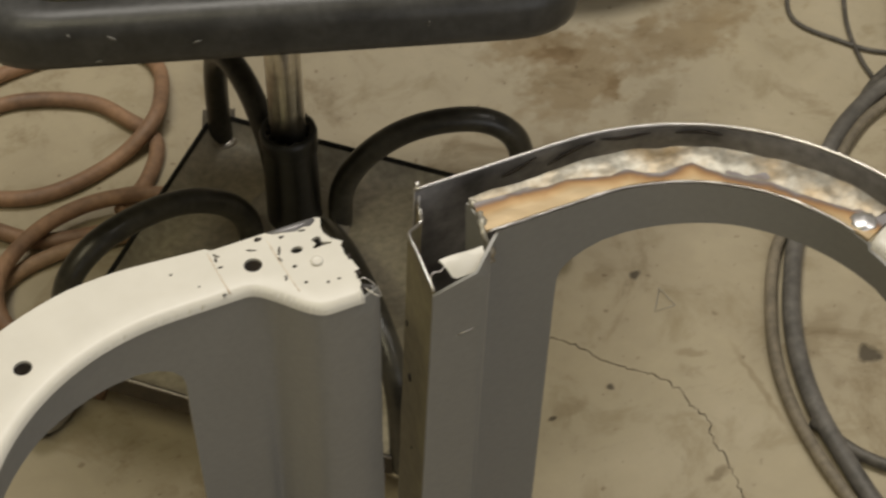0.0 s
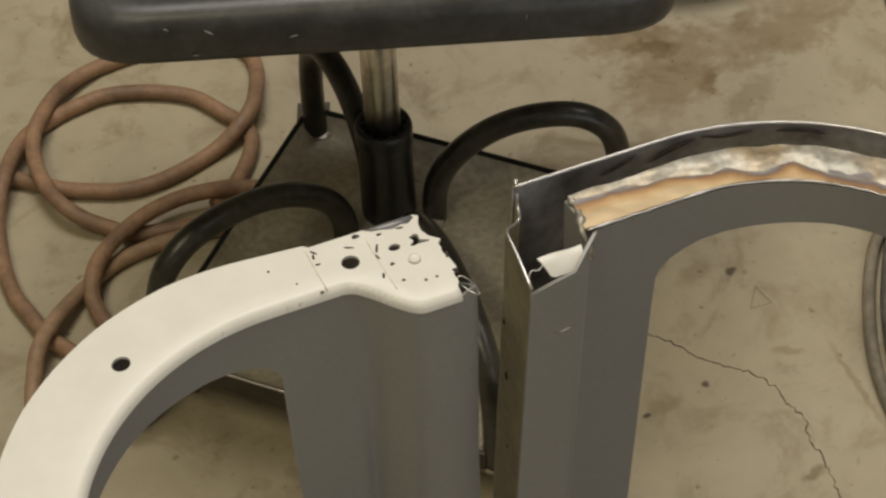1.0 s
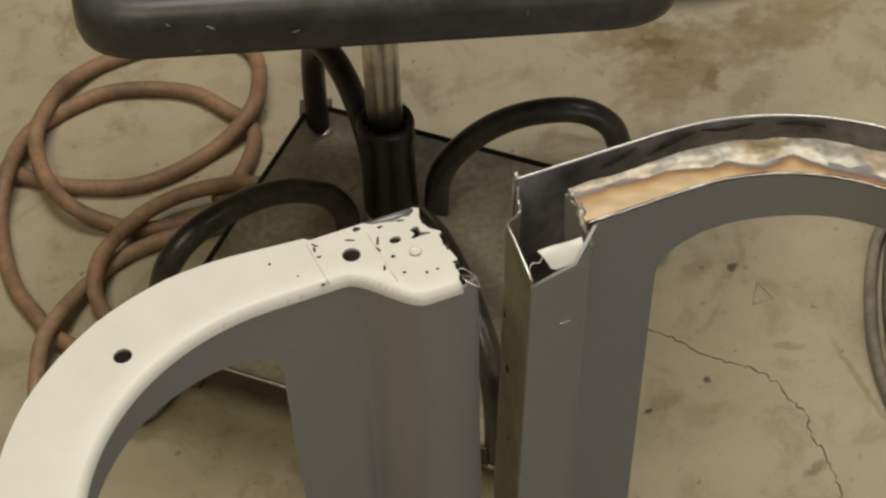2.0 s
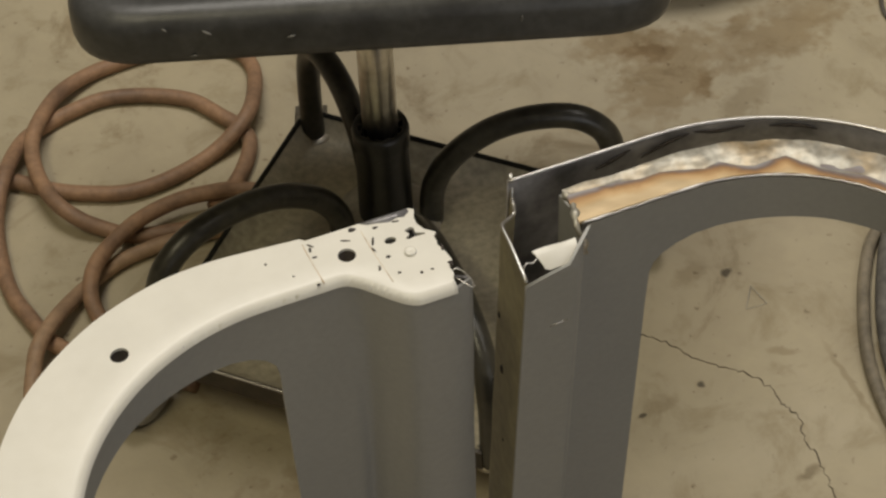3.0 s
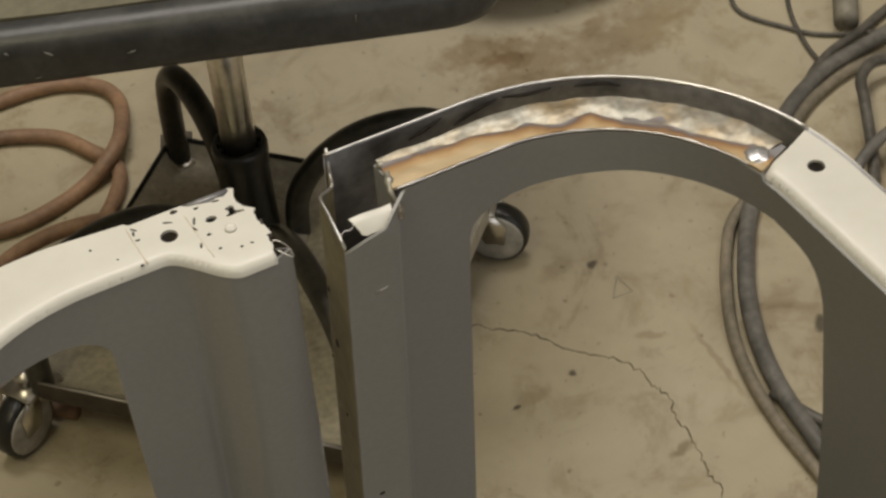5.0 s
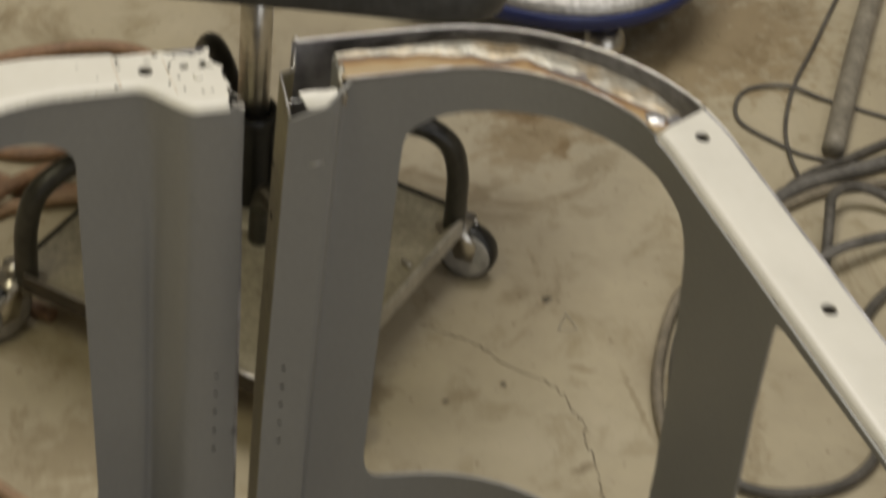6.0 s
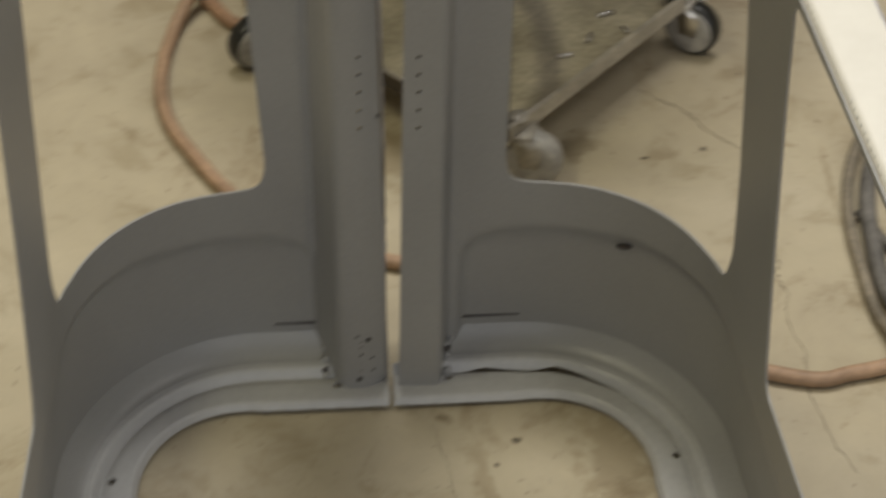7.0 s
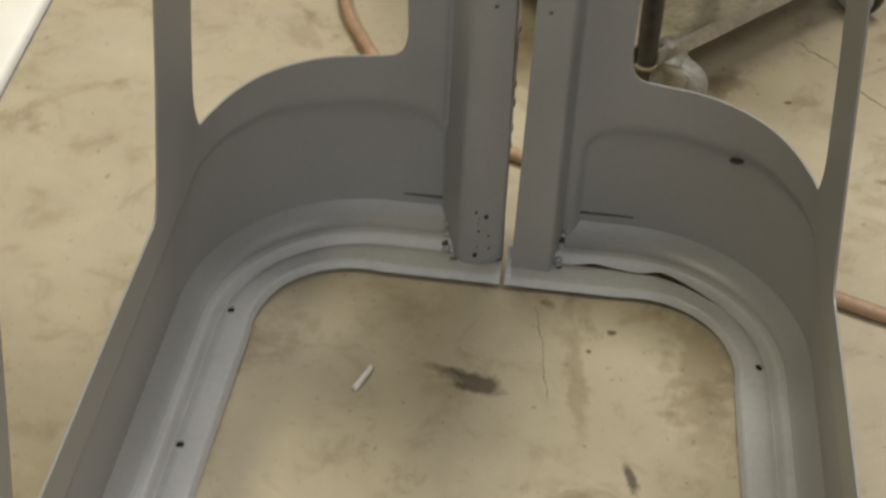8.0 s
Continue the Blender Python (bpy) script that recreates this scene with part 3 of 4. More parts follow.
        part("seam_return", sheet(lp, [], ret, 0.03), DARKSTEEL, root, "dark bare-steel edge along the cut", thick=0.0014)
    else:
        lp = [(0, 0.02), (1, 0.02), (1, 0.558), (0.92, 0.555), (0.88, 0.550), (0.80, 0.549), (0.74, 0.546), (0.62, 0.548), (0.3, 0.547), (0, 0.545)]
        part("seam_return", sheet(lp, [], ret, 0.03), OLIVE, root, "olive-primed edge with a bright cut lip", thick=0.0014)
        lip = [ret(a, z + 0.0006) for a, z in ((0, 0.545), (0.15, 0.546), (0.3, 0.547), (0.45, 0.5475), (0.62, 0.548), (0.68, 0.547), (0.74, 0.546), (0.80, 0.549), (0.86, 0.549), (0.9, 0.553), (1, 0.558))]
        for a, z, w in ((0.55, 0.487, 0.0016), (0.42, 0.452, 0.0022), (0.30, 0.40, 0.0010), (0.62, 0.43, 0.0009)):
            bm = bmesh.new()
            bmesh.ops.create_icosphere(bm, subdivisions=2, radius=w)
            for v in bm.verts:
                v.co = Vector((v.co.x * 0.4, v.co.y * 0.8, v.co.z * 1.4)) + ret(a, z) + Vector((-0.0007, 0, 0))
            part("paint_chip", bm, CHIP, root)
        part("cut_lip", tube(lip, 0.0009, 6, 3), BARE, root, "bright saw-cut lip")
        # welded patch strip
        def strip(a, b):
            return plan(a, 0.1 + b, TOP + 0.0006 + 0.00015 * noise.noise(Vector((a * 120, b * 120, 0))), side)
        sl = [(u, 0.0) for u in (0.045, 0.075, 0.11, 0.15, 0.19, 0.23, 0.250, 0.2600)] + [(u, 0.020) for u in (0.2565, 0.24, 0.20, 0.16, 0.12, 0.08, 0.047)]
        patch = part("patch_strip", sheet(sl, [], strip, 0.0025), WELD, root, "heat-tinted bare-steel patch welded along the top", thick=0.0016)
        rng = random.Random(5)
        front = [(0.0475, 0.0178), (0.060, 0.0170), (0.072, 0.0158), (0.082, 0.0135), (0.092, 0.0138), (0.103, 0.0105), (0.113, 0.0080), (0.122, 0.0105), (0.130, 0.0062), (0.139, 0.0048), (0.148, 0.0085), (0.156, 0.0110), (0.164, 0.0075), (0.174, 0.0045), (0.184, 0.0040), (0.198, 0.0058), (0.212, 0.0040), (0.228, 0.0060), (0.240, 0.0090), (0.252, 0.0130)]

        def bead_front(u):
            for (a, p), (b, q) in zip(front, front[1:]):
                if u <= b:
                    return p + (q - p) * max(0, u - a) / (b - a)
            return front[-1][1]
        away = patch.data.attributes.new("away_from_bead", "FLOAT", "POINT")
        for v, slot in zip(patch.data.vertices, away.data):
            x, y = v.co.x, v.co.y
            th = math.atan2(x - 0.1, y + 0.095) if x > 0.1 else 0
            r = math.hypot(x - 0.1, y + 0.095) if x > 0.1 else y + 0.095
            u = 0.1 + th * 0.12 if x > 0.1 else x
            slot.value = max(0, (bead_front(u) - (r - 0.1)) / 0.014)
        back = [(0.254 - 0.0104 * q, 0.0208 + rng.uniform(-0.0008, 0.0007)) for q in range(21)]

        def molten(u, w):
            d = w - bead_front(u)
            lift = 0.0012 * smooth01(0, 0.005, d) * (1 - smooth01(0.13, 0.17, u) * 0.5)
            rip = smooth01(0, 0.003, d) * (0.0012 * noise.noise(Vector((u * 75, w * 90, 2))) + 0.0002 * noise.noise(Vector((u * 260, w * 260, 5))))
            return plan(u, 0.1 + w, TOP + 0.0013 + lift + rip, side)
        part("weld_bead", sheet(front + back, [], molten, 0.0016), BEAD, patch, "rippled pale weld metal", thick=0.0003)
        pts = [plan(0.046 + 0.0038 * k, 0.1 + 0.0004 + rng.uniform(-0.0002, 0.0002) - 0.0010, TOP + 0.0008, side) for k in range(55)]
        part("edge_weld", tube(pts, lambda t: 0.0004 + 0.0005 * max(0, math.sin(t * 40) * math.sin(t * 17)), 6, 2), BARE, patch)
        # blob at the weld's end, with the highlight put into its colour
        for uu, ww, rr in ((0.2500, 0.0070, 0.0062),):
            bm = bmesh.new()
            bmesh.ops.create_icosphere(bm, subdivisions=3, radius=rr)
            for v in bm.verts:
                v.co *= 1 + 0.25 * noise.noise(v.co * 600)
                v.co.z *= 0.3
                v.co += plan(uu, 0.1 + ww, TOP + 0.001, side)
            part("weld_blob", bm, WELDGLINT, patch, "weld blob made near white for its highlight")
        part("sprung_wire", tube([(0.0125, -0.0105, 0.548), (0.0125, -0.0065, 0.5515), (0.0150, -0.0040, 0.5530), (0.0180, -0.0045, 0.5525), (0.0205, -0.003, 0.5535)], 0.0003, 6, 4), BARE, root, "thin sprung metal sliver")
        # ragged end of the patch
        end = [plan(0.047, 0.121, 0.557, side), plan(0.048, 0.115, 0.556, side), plan(0.0465, 0.108, 0.5575, side), plan(0.044, 0.101, 0.556, side), plan(0.045, 0.096, 0.550, side), plan(0.044, 0.093, 0.545, side)]
        part("weld_bead", tube(end, lambda t: 0.0013 + 0.0014 * abs(math.sin(t * 17) * math.cos(t * 7)), 9, 6), BEAD, patch)
        bm = sheet([(0, 0), (1, 0), (1, 1), (0, 1)], [], lambda a, b: Vector((0.0475 - 0.002 * a, 0.0085 + 0.018 * a, 0.525 + 0.031 * b)), 0.25)
        part("inner_web", bm, LIGHTGREY, root, thick=0.0014)
        # bent tab over the column
        tb = [(0, 0), (1, 0), (1, 0.85), (0.9, 1), (0.1, 1), (0, 0.9)]
        part("bent_tab", sheet(tb, [], lambda a, b: Vector((0.0195 + 0.0215 * a + 0.003 * b * (1 - 1.6 * a), 0.0005 - 0.0095 * b, 0.5540 - 0.0045 * b * b + 0.0004 * math.sin(6 * a))), 0.12), WHITE, root, "cream-white bent sheet tab", thick=0.0014)
        bm = bmesh.new()
        bmesh.ops.create_icosphere(bm, subdivisions=2, radius=1)
        p0, p1 = (plan(q, wall_r(0.1455) + 0.005, z, side) for q, z in ((0.163, 0.143), (0.175, 0.148)))
        axis = (p1 - p0).normalized()
        for v in bm.verts:
            v.co = (p0 + p1) / 2 + axis * v.co.x * 0.007 + Vector((0, 0, 1)) * v.co.z * 0.0028 + axis.cross(Vector((0, 0, 1))) * v.co.y * 0.002
        part("paint_chip", bm, CHIP, root, "dark oval chip")
        part("scratch", tube([plan(0.0245, wall_r(0.511) - column(0.024, 0.511) - 0.0009, 0.5110, side), plan(0.0335, wall_r(0.511) - column(0.033, 0.511) - 0.0009, 0.5125, side)], 0.0004, 5, 2), BARE, root)

    # bottom flange with a pressed step and bolt holes; its overhead light is in the paler grey
    def base(u, r):
        z = 0.0115 + 0.007 * smooth01(0.1235, 0.1285, r) - 0.006 * (1 - smooth01(0.0955, 0.099, r)) - 0.0022 * math.exp(-((r - 0.1222) / 0.0013) ** 2)
        z += 0.018 * max(0, (r - 0.1335) / 0.020) ** 1.8
        bulge = 0.007 * math.sin(math.pi * min(1, max(0, (u - 0.1) / ARC))) * (1 - smooth01(0.102, 0.124, r))
        return plan(u, r + bulge, z, side)
    bh = [ring2d(0.262, 0.1155, 0.0036, 12), ring2d(0.411, 0.117, 0.0036, 12)]
    if left:
        bh.append(ring2d(0.0415, 0.1135, 0.0032, 10))
    else:
        bh.append(rounded([(0.052, 0.1225), (0.075, 0.1252), (0.11, 0.1222), (0.13, 0.1258), (0.17, 0.1235), (0.21, 0.1215), (0.17, 0.1187), (0.13, 0.1210), (0.11, 0.1178), (0.075, 0.1208)], [0.004] * 10, 3))
        bh.append(ring2d(0.046, 0.1165, 0.003, 10))
    bo = [(0.0015 if left else 0.0025, 0.0955), (0.75, 0.0955), (0.75, 0.1340), (0.045, 0.1340), (0.045, 0.1285), (0.0015 if left else 0.0025, 0.1285)]
    part("bottom_flange", sheet(bo, bh, base, 0.0062, [(0.004 + 0.005 * k, q) for k in range(149) for q in (0.0962, 0.0975, 0.0988, 0.1000, 0.1207, 0.1218, 0.1230, 0.1245, 0.1260, 0.1275, 0.1290, 0.1310)]), LIGHTGREY, root, "grey bottom flange with bolt holes, lightened as if lit from above", thick=0.0016)
    part("corner_fillet", sheet([(0.045, 0.1340), (0.75, 0.1340), (0.75, 0.1540), (0.045, 0.1540)], [], base, 0.0062, [(0.048 + 0.005 * k, q) for k in range(140) for q in (0.1360, 0.1385, 0.1410, 0.1440, 0.1470, 0.1505)]), GREY, root, thick=0.0016)
    part("seam_gap", tube([plan(0.054 + 0.007 * k, 0.1500, 0.0460, side) for k in range(6 if left else 8)], lambda t: 0.0004 + 0.0006 * (1 - t), 6, 2), CHIP, root, "dark open seam above the flange")
    # rough welds where the column meets the flange
    rng = random.Random(21 + side)
    for k in range(7):
        bm = bmesh.new()
        rr = rng.uniform(0.0018, 0.004)
        bmesh.ops.create_icosphere(bm, subdivisions=2, radius=rr)
        p = plan(0.047 + rng.uniform(-0.003, 0.004), 0.124 + 0.0035 * k, 0.013 + 0.0025 * k, side)
        for v in bm.verts:
            v.co = v.co * (1 + 0.35 * noise.noise(v.co * 500)) + p
        part("weld_blob", bm, CHIP if k % 3 == 1 else GREY, root)
    if left:
        for k in range(16):
            z = 0.12 + 0.026 * k + rng.uniform(-0.008, 0.008)
            p = ret(rng.uniform(0.05, 0.5), z) + Vector((0.0012, 0, 0))
            bm = bmesh.new()
            bmesh.ops.create_icosphere(bm, subdivisions=1, radius=0.0022)
            for v in bm.verts:
                v.co = Vector((v.co.x * 0.4, v.co.y * rng.uniform(0.8, 1.8), v.co.z * rng.uniform(1, 3))) + p
            part("paint_flake", bm, (OLIVE, LIGHTGREY, CHIP)[k % 3], root)
    if left:
        for k in range(9):
            bm = bmesh.new()
            bmesh.ops.create_icosphere(bm, subdivisions=1, radius=rng.choice((0.0006, 0.001, 0.0015, 0.002)))
            z, u = rng.uniform(0.018, 0.075), 0.008 + rng.uniform(0, 0.018)
            p = plan(u, wall_r(z, side) - column(u, z, side) + rolled_edge(u - gap(z)) - 0.0006, z, side)
            for v in bm.verts:
                v.co = v.co * 1.2 + p
            part("paint_chip", bm, CHIP, root)
    return root


cut_frame(-1)
cut_frame(1)


# ---- roller stool ----
def caster(name_parent, at, heading, tyre, metal, label, r=0.027):
    c = Vector(at)
    turn = Matrix.Rotation(heading, 4, "Z") @ Matrix.Rotation(math.pi / 2, 4, "X")
    hub = Vector((c.x, c.y, r))
    wheel = part("wheel", lathe([(r * 0.80, -0.009), (r * 0.95, -0.008), (r, -0.004), (r, 0.004), (r * 0.95, 0.008), (r * 0.80, 0.009)], 28, at=hub, turn=turn), tyre, name_parent, label)
    part("rim", lathe([(r * 0.3, -0.0105), (r * 0.82, -0.0102), (r * 0.86, -0.0094), (r * 0.86, 0.0094), (r * 0.82, 0.0102), (r * 0.3, 0.0105)], 24, at=hub, turn=turn), WHEEL, wheel)
    d = Vector((math.cos(heading), math.sin(heading), 0))
    s = Vector((-d.y, d.x, 0))
    bm = bmesh.new()
    for q in (-1, 1):
        ps = []
        for a, b in ((-0.008, -0.004), (0.008, -0.004), (0.014, r * 0.75), (0.024, r * 0.98), (0.002, r * 1.1), (-0.010, r * 0.6)):
            ps.append(hub + d * a + Vector((0, 0, b)) + s * 0.0125 * q)
        o = [bm.verts.new(p) for p in ps]
        i = [bm.verts.new(p - s * 0.002 * q) for p in ps]
        bm.faces.new(o)
        bm.faces.new(i[::-1])
        for k in range(6):
            bm.faces.new((o[k], o[(k + 1) % 6], i[(k + 1) % 6], i[k]))
    bmesh.ops.create_cube(bm, size=1, matrix=Matrix.Translation(hub + d * 0.012 + Vector((0, 0, r * 1.08))) @ Matrix.Rotation(heading, 4, "Z") @ Matrix.Diagonal((0.026, 0.027, 0.003, 1)))
    part("fork", bm, metal, wheel, "metal caster fork")
    part("stem", lathe([(0.006, r * 1.1), (0.006, 0.066), (0.009, 0.067), (0.009, 0.071)], 12, at=(c.x + d.x * 0.014, c.y + d.y * 0.014, 0)), metal, wheel)


ARCH = ((0.20, 0.056), (0.22, 0.094), (0.31, 0.125), (0.47, 0.150), (0.65, 0.162), (0.84, 0.162), (0.97, 0.146), (1.02, 0.118), (1.03, 0.085), (1.03, 0.056))


def roller_stool():
    cx, cy = 0.105, 0.443
    hx, hy = 0.123, 0.508
    st = thing("roller_stool", "black vinyl roller stool with chrome post and dirty steel tray", "stool")
    h = 0.196
    R45 = Matrix.Translation((cx, cy, 0)) @ Matrix.Rotation(math.radians(45), 4, "Z")
    a = h / math.sqrt(2)

    def tray(x, y):
        m = max(abs(x), abs(y))
        z = 0.055 + 0.014 * smooth01(a - 0.004, a, m) + 0.0012 * noise.noise(Vector((x * 9, y * 9, 0)))
        return R45 @ Vector((x, y, z))
    sq = rounded([(-a, -a), (a, -a), (a, a), (-a, a)], [0.012] * 4, 4)
    tr = part("tool_tray", sheet(sq, [], tray, 0.012), TRAY, st, "dirty dented grey steel tray", thick=0.002)
    # folded lips; the front-left one has its shade painted in as dark brown
    for k in range(4):
        m = R45 @ Matrix.Rotation(math.pi / 2 * k, 4, "Z")
        part("lip", slab(-a + 0.01, a - 0.01, -a - 0.0035, -a + 0.0005, 0.053, 0.072, 0.0012, m), (TRAYEDGE, RUBBER, RUBBER, DARKLIP)[k], tr, smooth=False)
        if k == 3:
            part("worn_edge", tube([m @ Vector((x, -a - 0.0025, 0.0722)) for x in (-a + 0.012, -0.05, 0.04, a - 0.012)], 0.0011, 6, 2), BARE, tr, "bright worn tray edge")
    for (x, y, hd, pale) in ((cx + h + 0.006, cy, 2.5, False), (cx - h - 0.012, cy, 0.55, False), (cx + 0.032, cy - h + 0.018, math.pi - 0.3, True), (cx, cy + h - 0.004, 1.2, False)):
        caster(st, (x, y, 0), hd, WHEEL if pale else RUBBER, TRAYEDGE if pale else CHROME, "worn pale grey caster wheel" if pale else "black-tyred caster wheel")
    # post, collar and washer
    part("post", lathe([(0.0135, 0.08), (0.0135, 0.3605)], 24, at=(hx, hy, 0)), CHROME, st, "chromed steel post")
    part("washer", lathe([(0.043, 0.0555), (0.043, 0.0600), (0.038, 0.0640), (0.022, 0.0675)], 28, at=(hx, hy, 0)), TRAYEDGE, st)
    part("collar", lathe([(0.0205, 0.066), (0.0215, 0.070), (0.0205, 0.140), (0.0218, 0.144), (0.0222, 0.156), (0.0208, 0.1605), (0.0175, 0.1605), (0.0165, 0.146)], 28, at=(hx, hy, 0)), RUBBER, st, "black plastic post collar")
    for k in range(12):
        an = k * math.pi / 6
        part("rib", slab(0.0145, 0.0212, -0.0012, 0.0012, 0.140, 0.1590, 0, Matrix.Translation((hx, hy, 0)) @ Matrix.Rotation(an, 4, "Z")), DUSTY, st, smooth=False)
    # four arched tubes from the hub to the corners
    for dx, dy, mt in ((1, 0, DUSTY), (-1, 0, DUSTY), (0, 1, DUSTY), (0, -1, DUSTY)):
        ex, ey = cx + dx * 0.180, cy + dy * 0.180
        span = math.hypot(ex - hx, ey - hy)
        ux, uy = (ex - hx) / span, (ey - hy) / span
        pts = [(hx + ux * q * span, hy + uy * q * span, z) for q, z in ARCH]
        part("arched_tube", tube(pts, 0.0097, 16, 6), mt, st, "black arched tube")
        part("tube_foot", lathe([(0.013, 0.050), (0.013, 0.056), (0.0115, 0.058)], 16, at=(cx + dx * 0.182, cy + dy * 0.182, 0)), CHROME, st)
    # seat
    ang = math.radians(-19.3)
    sm = Matrix.Translation((0.083, 0.362, 0)) @ Matrix.Rotation(ang, 4, "Z")
    wx0, wx1, dp = -0.203, 0.187, 0.30
    out = rounded([(wx0, 0.0), (wx1, 0.0), (wx1, dp), (wx0, dp)], [0.05] * 4, 8)
    c0 = Vector(((wx0 + wx1) / 2, dp / 2))
    bm = bmesh.new()
    prof = ((-0.030, 0.3595), (-0.006, 0.3605), (-0.001, 0.3645), (0.0, 0.3705), (-0.0005, 0.3860), (-0.003, 0.3940), (-0.010, 0.3995), (-0.020, 0.4010), (-0.026, 0.3985))
    rings = []
    for off, z in prof:
        ring = []
        for x, y in out:
            v = Vector((x, y))
            d = (v - c0)
            sx = 1 + off / ((wx1 - wx0) / 2)
            sy = 1 + off / (dp / 2)
            w = c0 + Vector((d.x * sx, d.y * sy))
            ring.append(bm.verts.new(sm @ Vector((w.x, w.y, z))))
        rings.append(ring)
    n = len(out)
    for p, q in zip(rings, rings[1:]):
        for k in range(n):
            bm.faces.new((p[k], p[(k + 1) % n], q[(k + 1) % n], q[k]))
    bm.faces.new(rings[0][::-1])
    bm.faces.new(rings[-1])
    seat = part("seat", bm, VINYL, st, "scuffed black vinyl seat edge")
    bm = bmesh.new()
    ring = []
    for x, y in out:
        d = Vector((x, y)) - c0
        w = c0 + Vector((d.x * (1 - 0.024 / 0.185), d.y * (1 - 0.024 / 0.15)))
        ring.append((w.x, w.y))
    part("seat_pad", sheet(ring, [], lambda x, y: sm @ Vector((x, y, 0.400 + 0.0015 * noise.noise(Vector((x * 12, y * 12, 1))))), 0.03), SEATTOP, seat, "olive-brown seat top", thick=0.003)
    part("mount_plate", slab(-0.07, 0.07, -0.07, 0.07, 0.353, 0.361, 0.002, Matrix.Translation((hx, hy, 0)) @ Matrix.Rotation(ang, 4, "Z")), DARKSTEEL, st, smooth=False)
    for fx, fz, L, an in ((-0.112, 0.388, 0.007, -0.6), (-0.060, 0.381, 0.006, 0.3), (0.085, 0.384, 0.005, 1.5), (-0.138, 0.392, 0.004, -0.7), (-0.122, 0.370, 0.005, 0.1)):
        q = Vector((math.cos(an), 0, math.sin(an))) * L / 2
        pts = [sm @ (Vector((fx, -0.0006, fz)) + q * t) for t in (-1, -0.3, 0.4, 1)]
        part("scuff", tube(pts, lambda t: 0.0006 * (0.4 + math.sin(3.1 * t)), 6, 2), SCUFF, seat, "pale scuff mark")
    return st


roller_stool()
# bright slivers added in place of the highlights on the tray
for (x, y, z, ln, an) in ((0.22, 0.425, 0.0585, 0.016, 0.4), (0.20, 0.39, 0.0585, 0.012, 1.2), (0.175, 0.365, 0.0585, 0.014, 0.2), (0.235, 0.40, 0.0585, 0.010, 2.0)):
    bm = tube([(x - ln / 2 * math.cos(an), y - ln / 2 * math.sin(an), z), (x, y, z + 0.0008), (x + ln / 2 * math.cos(an), y + ln / 2 * math.sin(an), z)], 0.0022, 8, 3)
    tagged(part("highlight_sliver", bm, BARE), "small bright sliver added for a highlight in the stool's tray", "scrap", group="scraps in the tray")


# ---- hoses and cables ----
def hose(name, pts, r, material, label, category="hose", seg=12):
    ob = part(name, tube(pts, r, seg, 7), material)
    return tagged(ob, label, category)


hr = 0.0068
hose("air_hose", [(-0.24, 0.80, hr), (-0.171, 0.759, hr), (-0.141, 0.734, hr), (-0.127, 0.723, hr), (-0.103, 0.702, hr), (-0.078, 0.687, hr), (-0.047, 0.675, hr), (-0.012, 0.676, hr), (0.027, 0.688, hr), (0.056, 0.698, 0.017), (0.076, 0.716, 0.021), (0.091, 0.750, 0.013),
                  (0.099, 0.781, hr), (0.094, 0.806, hr), (0.07, 0.828, hr), (0.031, 0.838, hr), (-0.02, 0.836, hr), (-0.049, 0.826, 0.010), (-0.074, 0.807, 0.015), (-0.098, 0.773, 0.021), (-0.110, 0.748, 0.020), (-0.114, 0.712, 0.020), (-0.109, 0.675, 0.021), (-0.096, 0.653, 0.016), (-0.081, 0.641, 0.010), (-0.061, 0.626, hr), (-0.035, 0.617, hr), (-0.007, 0.612, hr), (0.03, 0.604, hr)],
     hr, HOSE, "coiled faded brown rubber air hose on the floor")
hose("air_hose", [(0.012, 0.628, hr), (0.039, 0.649, hr), (0.058, 0.674, hr), (0.066, 0.693, hr), (0.064, 0.712, hr), (0.054, 0.731, hr), (0.036, 0.762, hr), (0.006, 0.783, hr), (-0.031, 0.796, hr), (-0.063, 0.793, hr), (-0.091, 0.784, hr), (-0.115, 0.768, 0.010), (-0.140, 0.724, 0.020), (-0.158, 0.687, 0.010), (-0.166, 0.642, hr), (-0.167, 0.602, hr), (-0.161, 0.573, hr), (-0.153, 0.543, hr), (-0.142, 0.524, hr), (-0.126, 0.50, hr), (-0.09, 0.47, hr)],
     hr, HOSE, "faded brown rubber air hose looped on the floor")
hose("air_hose", [(0.089, 0.604, hr), (0.066, 0.620, 0.010), (0.035, 0.632, 0.015), (0.012, 0.632, 0.021), (-0.016, 0.634, 0.021), (-0.048, 0.627, 0.021), (-0.077, 0.611, 0.021), (-0.099, 0.590, 0.021), (-0.110, 0.567, 0.016), (-0.110, 0.548, 0.009), (-0.104, 0.521, hr), (-0.094, 0.485, hr), (-0.06, 0.45, hr)],
     hr, HOSE, "faded brown rubber air hose curling beside the stool")
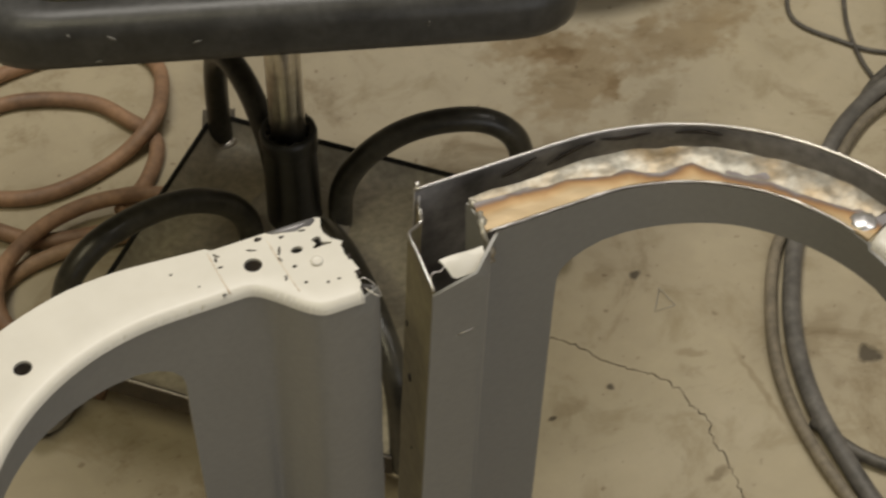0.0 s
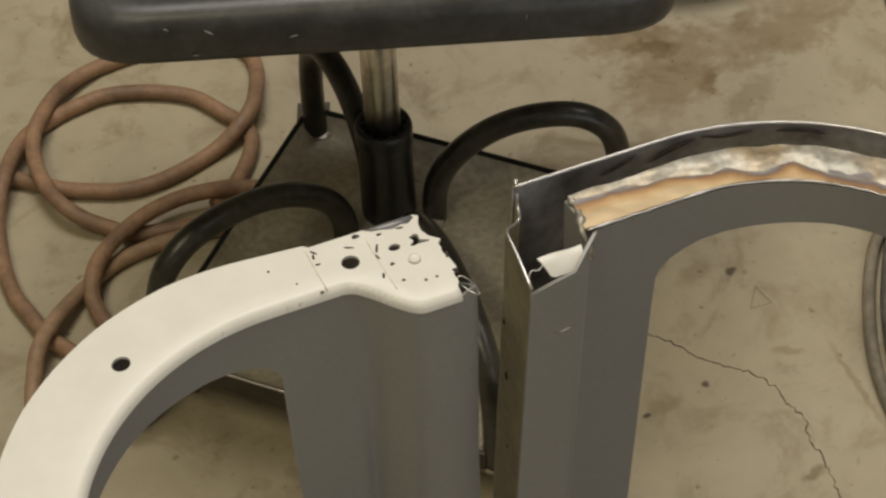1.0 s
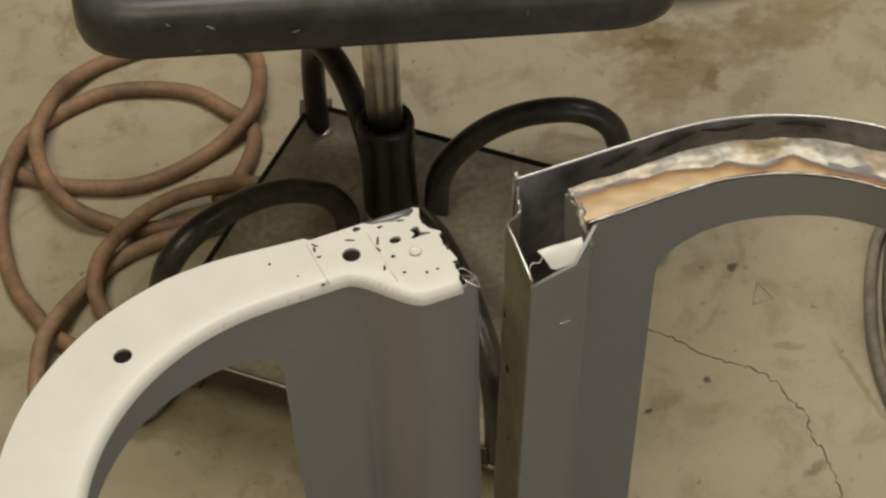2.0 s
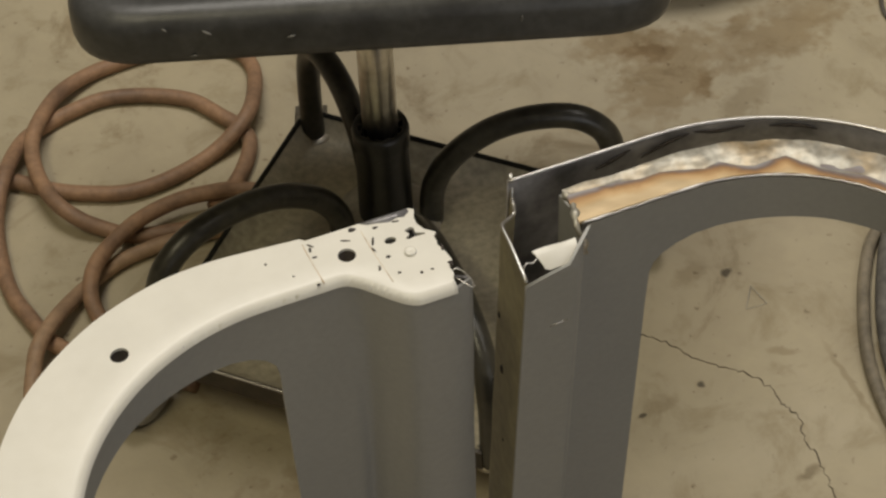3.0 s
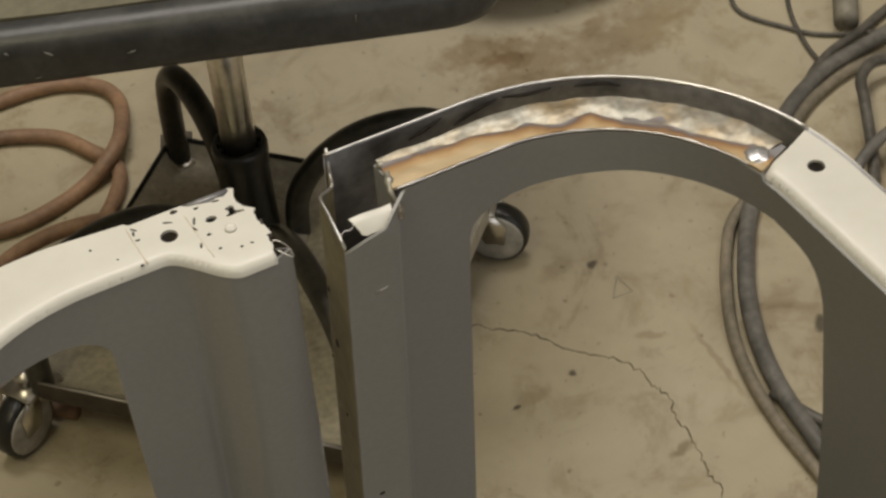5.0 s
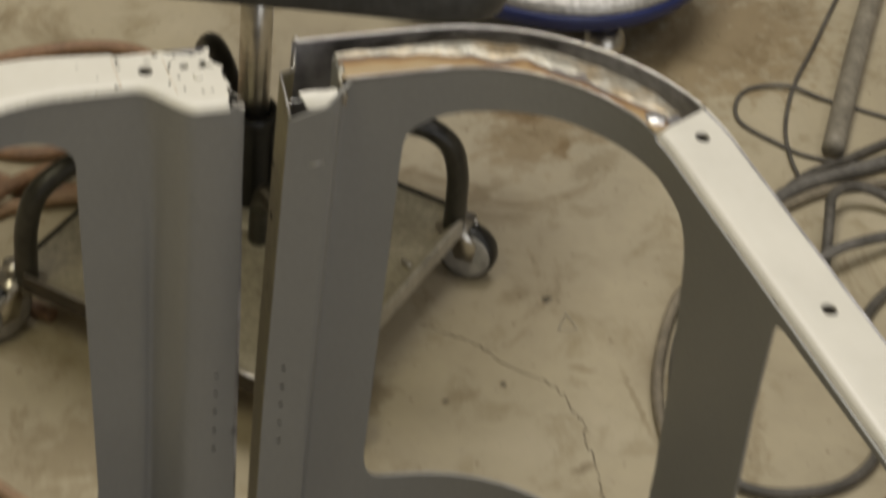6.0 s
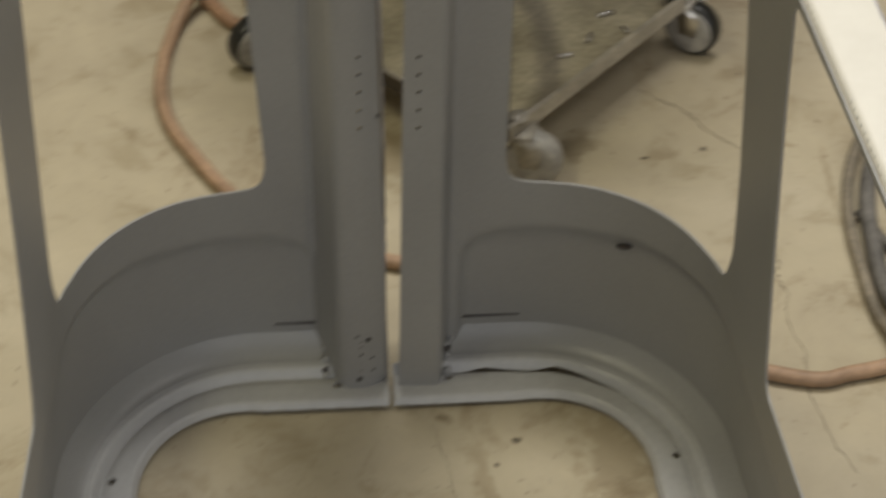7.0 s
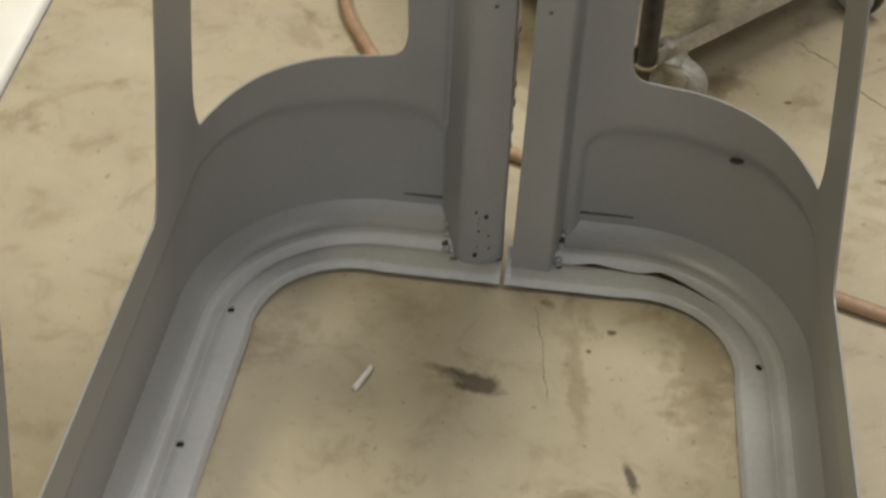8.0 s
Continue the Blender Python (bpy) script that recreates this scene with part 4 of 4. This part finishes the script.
hose("air_hose", [(0.02, 0.60, hr), (-0.033, 0.602, 0.010), (-0.057, 0.604, hr), (-0.084, 0.598, hr), (-0.112, 0.582, 0.008), (-0.142, 0.552, 0.018), (-0.163, 0.526, 0.021), (-0.173, 0.508, 0.013), (-0.181, 0.487, hr), (-0.189, 0.443, hr), (-0.190, 0.395, hr), (-0.180, 0.35, hr), (-0.158, 0.306, hr), (-0.135, 0.267, hr), (-0.107, 0.231, hr), (-0.07, 0.195, hr), (0.0, 0.165, hr), (0.09, 0.13, hr), (0.2, 0.06, hr), (0.323, 0.010, hr), (0.368, 0.012, hr), (0.42, 0.024, 0.008), (0.495, 0.058, hr), (0.56, 0.094, hr), (0.68, 0.17, hr), (0.85, 0.25, hr)],
     0.0064, ORANGE, "orange-brown air hose winding across the floor")
g = 0.0078
hose("welding_cable", [(1.0, 0.56, g), (0.90, 0.54, g), (0.80, 0.520, g), (0.745, 0.508, g), (0.70, 0.500, g), (0.665, 0.493, g), (0.630, 0.478, g), (0.596, 0.457, g), (0.55, 0.417, g), (0.507, 0.373, g), (0.480, 0.337, g), (0.454, 0.294, g), (0.435, 0.250, g), (0.423, 0.205, g), (0.418, 0.160, g), (0.416, 0.102, g), (0.424, 0.046, 0.019), (0.440, -0.008, 0.021), (0.478, -0.040, 0.010), (0.54, -0.09, g), (0.65, -0.18, g)],
     0.0074, GREYHOSE, "thick grey welding cable lying on the floor", "cable")
hose("welding_cable", [(0.80, 0.475, 0.0055), (0.705, 0.485, 0.0055), (0.645, 0.472, 0.0055), (0.603, 0.449, 0.0055), (0.550, 0.407, 0.0055), (0.496, 0.378, 0.0055), (0.467, 0.346, 0.0055), (0.440, 0.302, 0.0055), (0.421, 0.262, 0.0055), (0.409, 0.220, 0.0055), (0.403, 0.175, 0.0055), (0.402, 0.133, 0.0055), (0.403, 0.08, 0.0055), (0.410, 0.046, 0.012), (0.414, 0.015, 0.018), (0.420, -0.02, 0.010), (0.44, -0.07, 0.0055)],
     0.0052, DUNCABLE, "dun grey cable lying beside a thicker one", "cable")
hose("power_cable", [(0.415, 0.20, 0.006), (0.432, 0.157, 0.006), (0.456, 0.132, 0.006), (0.492, 0.121, 0.006), (0.535, 0.124, 0.006), (0.575, 0.150, 0.006), (0.60, 0.20, 0.006), (0.625, 0.28, 0.006), (0.655, 0.32, 0.006), (0.72, 0.36, 0.006)],
     0.0048, CABLE, "thin dark power cable curling over the floor", "cable")
hose("power_cable", [(0.90, 0.86, 0.003), (0.842, 0.793, 0.003), (0.780, 0.716, 0.003), (0.728, 0.653, 0.003), (0.69, 0.59, 0.003), (0.673, 0.539, 0.003), (0.668, 0.50, 0.003)], 0.0022, CABLE, "thin dark power cable on the floor", "cable")
hose("power_cable", [(0.84, 0.55, 0.003), (0.80, 0.585, 0.003), (0.750, 0.625, 0.003), (0.720, 0.650, 0.006), (0.682, 0.657, 0.003), (0.657, 0.638, 0.003), (0.647, 0.605, 0.003), (0.668, 0.568, 0.003), (0.696, 0.537, 0.003), (0.758, 0.512, 0.003), (0.84, 0.50, 0.003)], 0.0021, CABLE, "thin dark looped cable on the floor", "cable")
hose("welding_cable", [(0.634, 0.481, 0.0046), (0.658, 0.500, 0.0046), (0.687, 0.514, 0.005), (0.721, 0.523, 0.005), (0.76, 0.537, 0.005), (0.86, 0.57, 0.005), (1.0, 0.62, 0.005)], 0.0046, CABLE, "dark welding cable on the floor", "cable")
hose("welding_cable", [(0.60, 0.33, 0.006), (0.628, 0.370, 0.012), (0.657, 0.425, 0.022), (0.672, 0.452, 0.024), (0.695, 0.464, 0.024), (0.722, 0.456, 0.02), (0.75, 0.43, 0.012), (0.80, 0.40, 0.006)], 0.0052, CABLE, "dark cable loop on the floor", "cable")
hose("welding_cable", [(0.57, 0.345, 0.006), (0.628, 0.374, 0.024), (0.688, 0.392, 0.02), (0.76, 0.402, 0.01), (0.88, 0.41, 0.006)], 0.0052, GREYHOSE, "grey cable on the floor", "cable")


# ---- round rolling base seen at the back ----
def round_base():
    c = (0.530, 0.858)
    ob = thing("round_dolly", "stained round aluminium dolly with a dark blue rim on ball casters", "dolly")
    part("dish", lathe([(0.10, 0.070), (0.15, 0.072), (0.160, 0.078), (0.163, 0.088), (0.158, 0.094), (0.10, 0.115), (0.04, 0.125), (0.012, 0.126)], 48, at=(*c, 0)), DULL, ob, "stained dull aluminium dish")
    part("rim", lathe([(0.158, 0.067), (0.165, 0.068), (0.1665, 0.076), (0.1665, 0.083), (0.1635, 0.0845), (0.161, 0.078)], 48, at=(*c, 0)), BLUE, ob, "dark blue rim")
    for a in (-1.45, 0.64, 2.74):
        p = (c[0] + 0.125 * math.cos(a), c[1] + 0.125 * math.sin(a))
        bm = bmesh.new()
        bmesh.ops.create_uvsphere(bm, u_segments=24, v_segments=16, radius=0.023, matrix=Matrix.Translation((*p, 0.023)))
        ball = part("ball_caster", bm, CHROME, ob, "chromed ball caster")
        part("stem", lathe([(0.009, 0.036), (0.010, 0.075)], 12, at=(*p, 0)), DARKSTEEL, ball)
    part("handle_slot", slab(c[0] - 0.045, c[0] - 0.037, c[1] - 0.12, c[1] - 0.09, 0.108, 0.1125, 0.001), CHIP, ob, smooth=False)


round_base()

# steel bar lying beyond the cables
bar = part("steel_bar", tube([(0.715, 0.535, 0.0115), (0.75, 0.589, 0.0115), (0.821, 0.697, 0.0115), (0.868, 0.766, 0.0115), (1.0, 0.96, 0.0115)], 0.0115, 14, 4), DULLBAR)
tagged(bar, "dull grey steel bar lying on the floor", "bar")

# ---- small things on the floor ----
stub = part("cigarette_stub", tube([(-0.0935, -0.1065, 0.0028), (-0.098, -0.119, 0.0032), (-0.1035, -0.132, 0.0028)], 0.0026, 10, 3), PAPER)
tagged(stub, "crushed off-white cigarette stub on the floor", "litter")
tri = part("wire_offcut", tube([(0.378, 0.371, 0.002), (0.363, 0.351, 0.001), (0.381, 0.350, 0.001), (0.378, 0.369, 0.002)], 0.0003, 6, 2, smooth_path=False), WHEEL)
tagged(tri, "thin pale wire bent to a triangle on the floor", "litter")
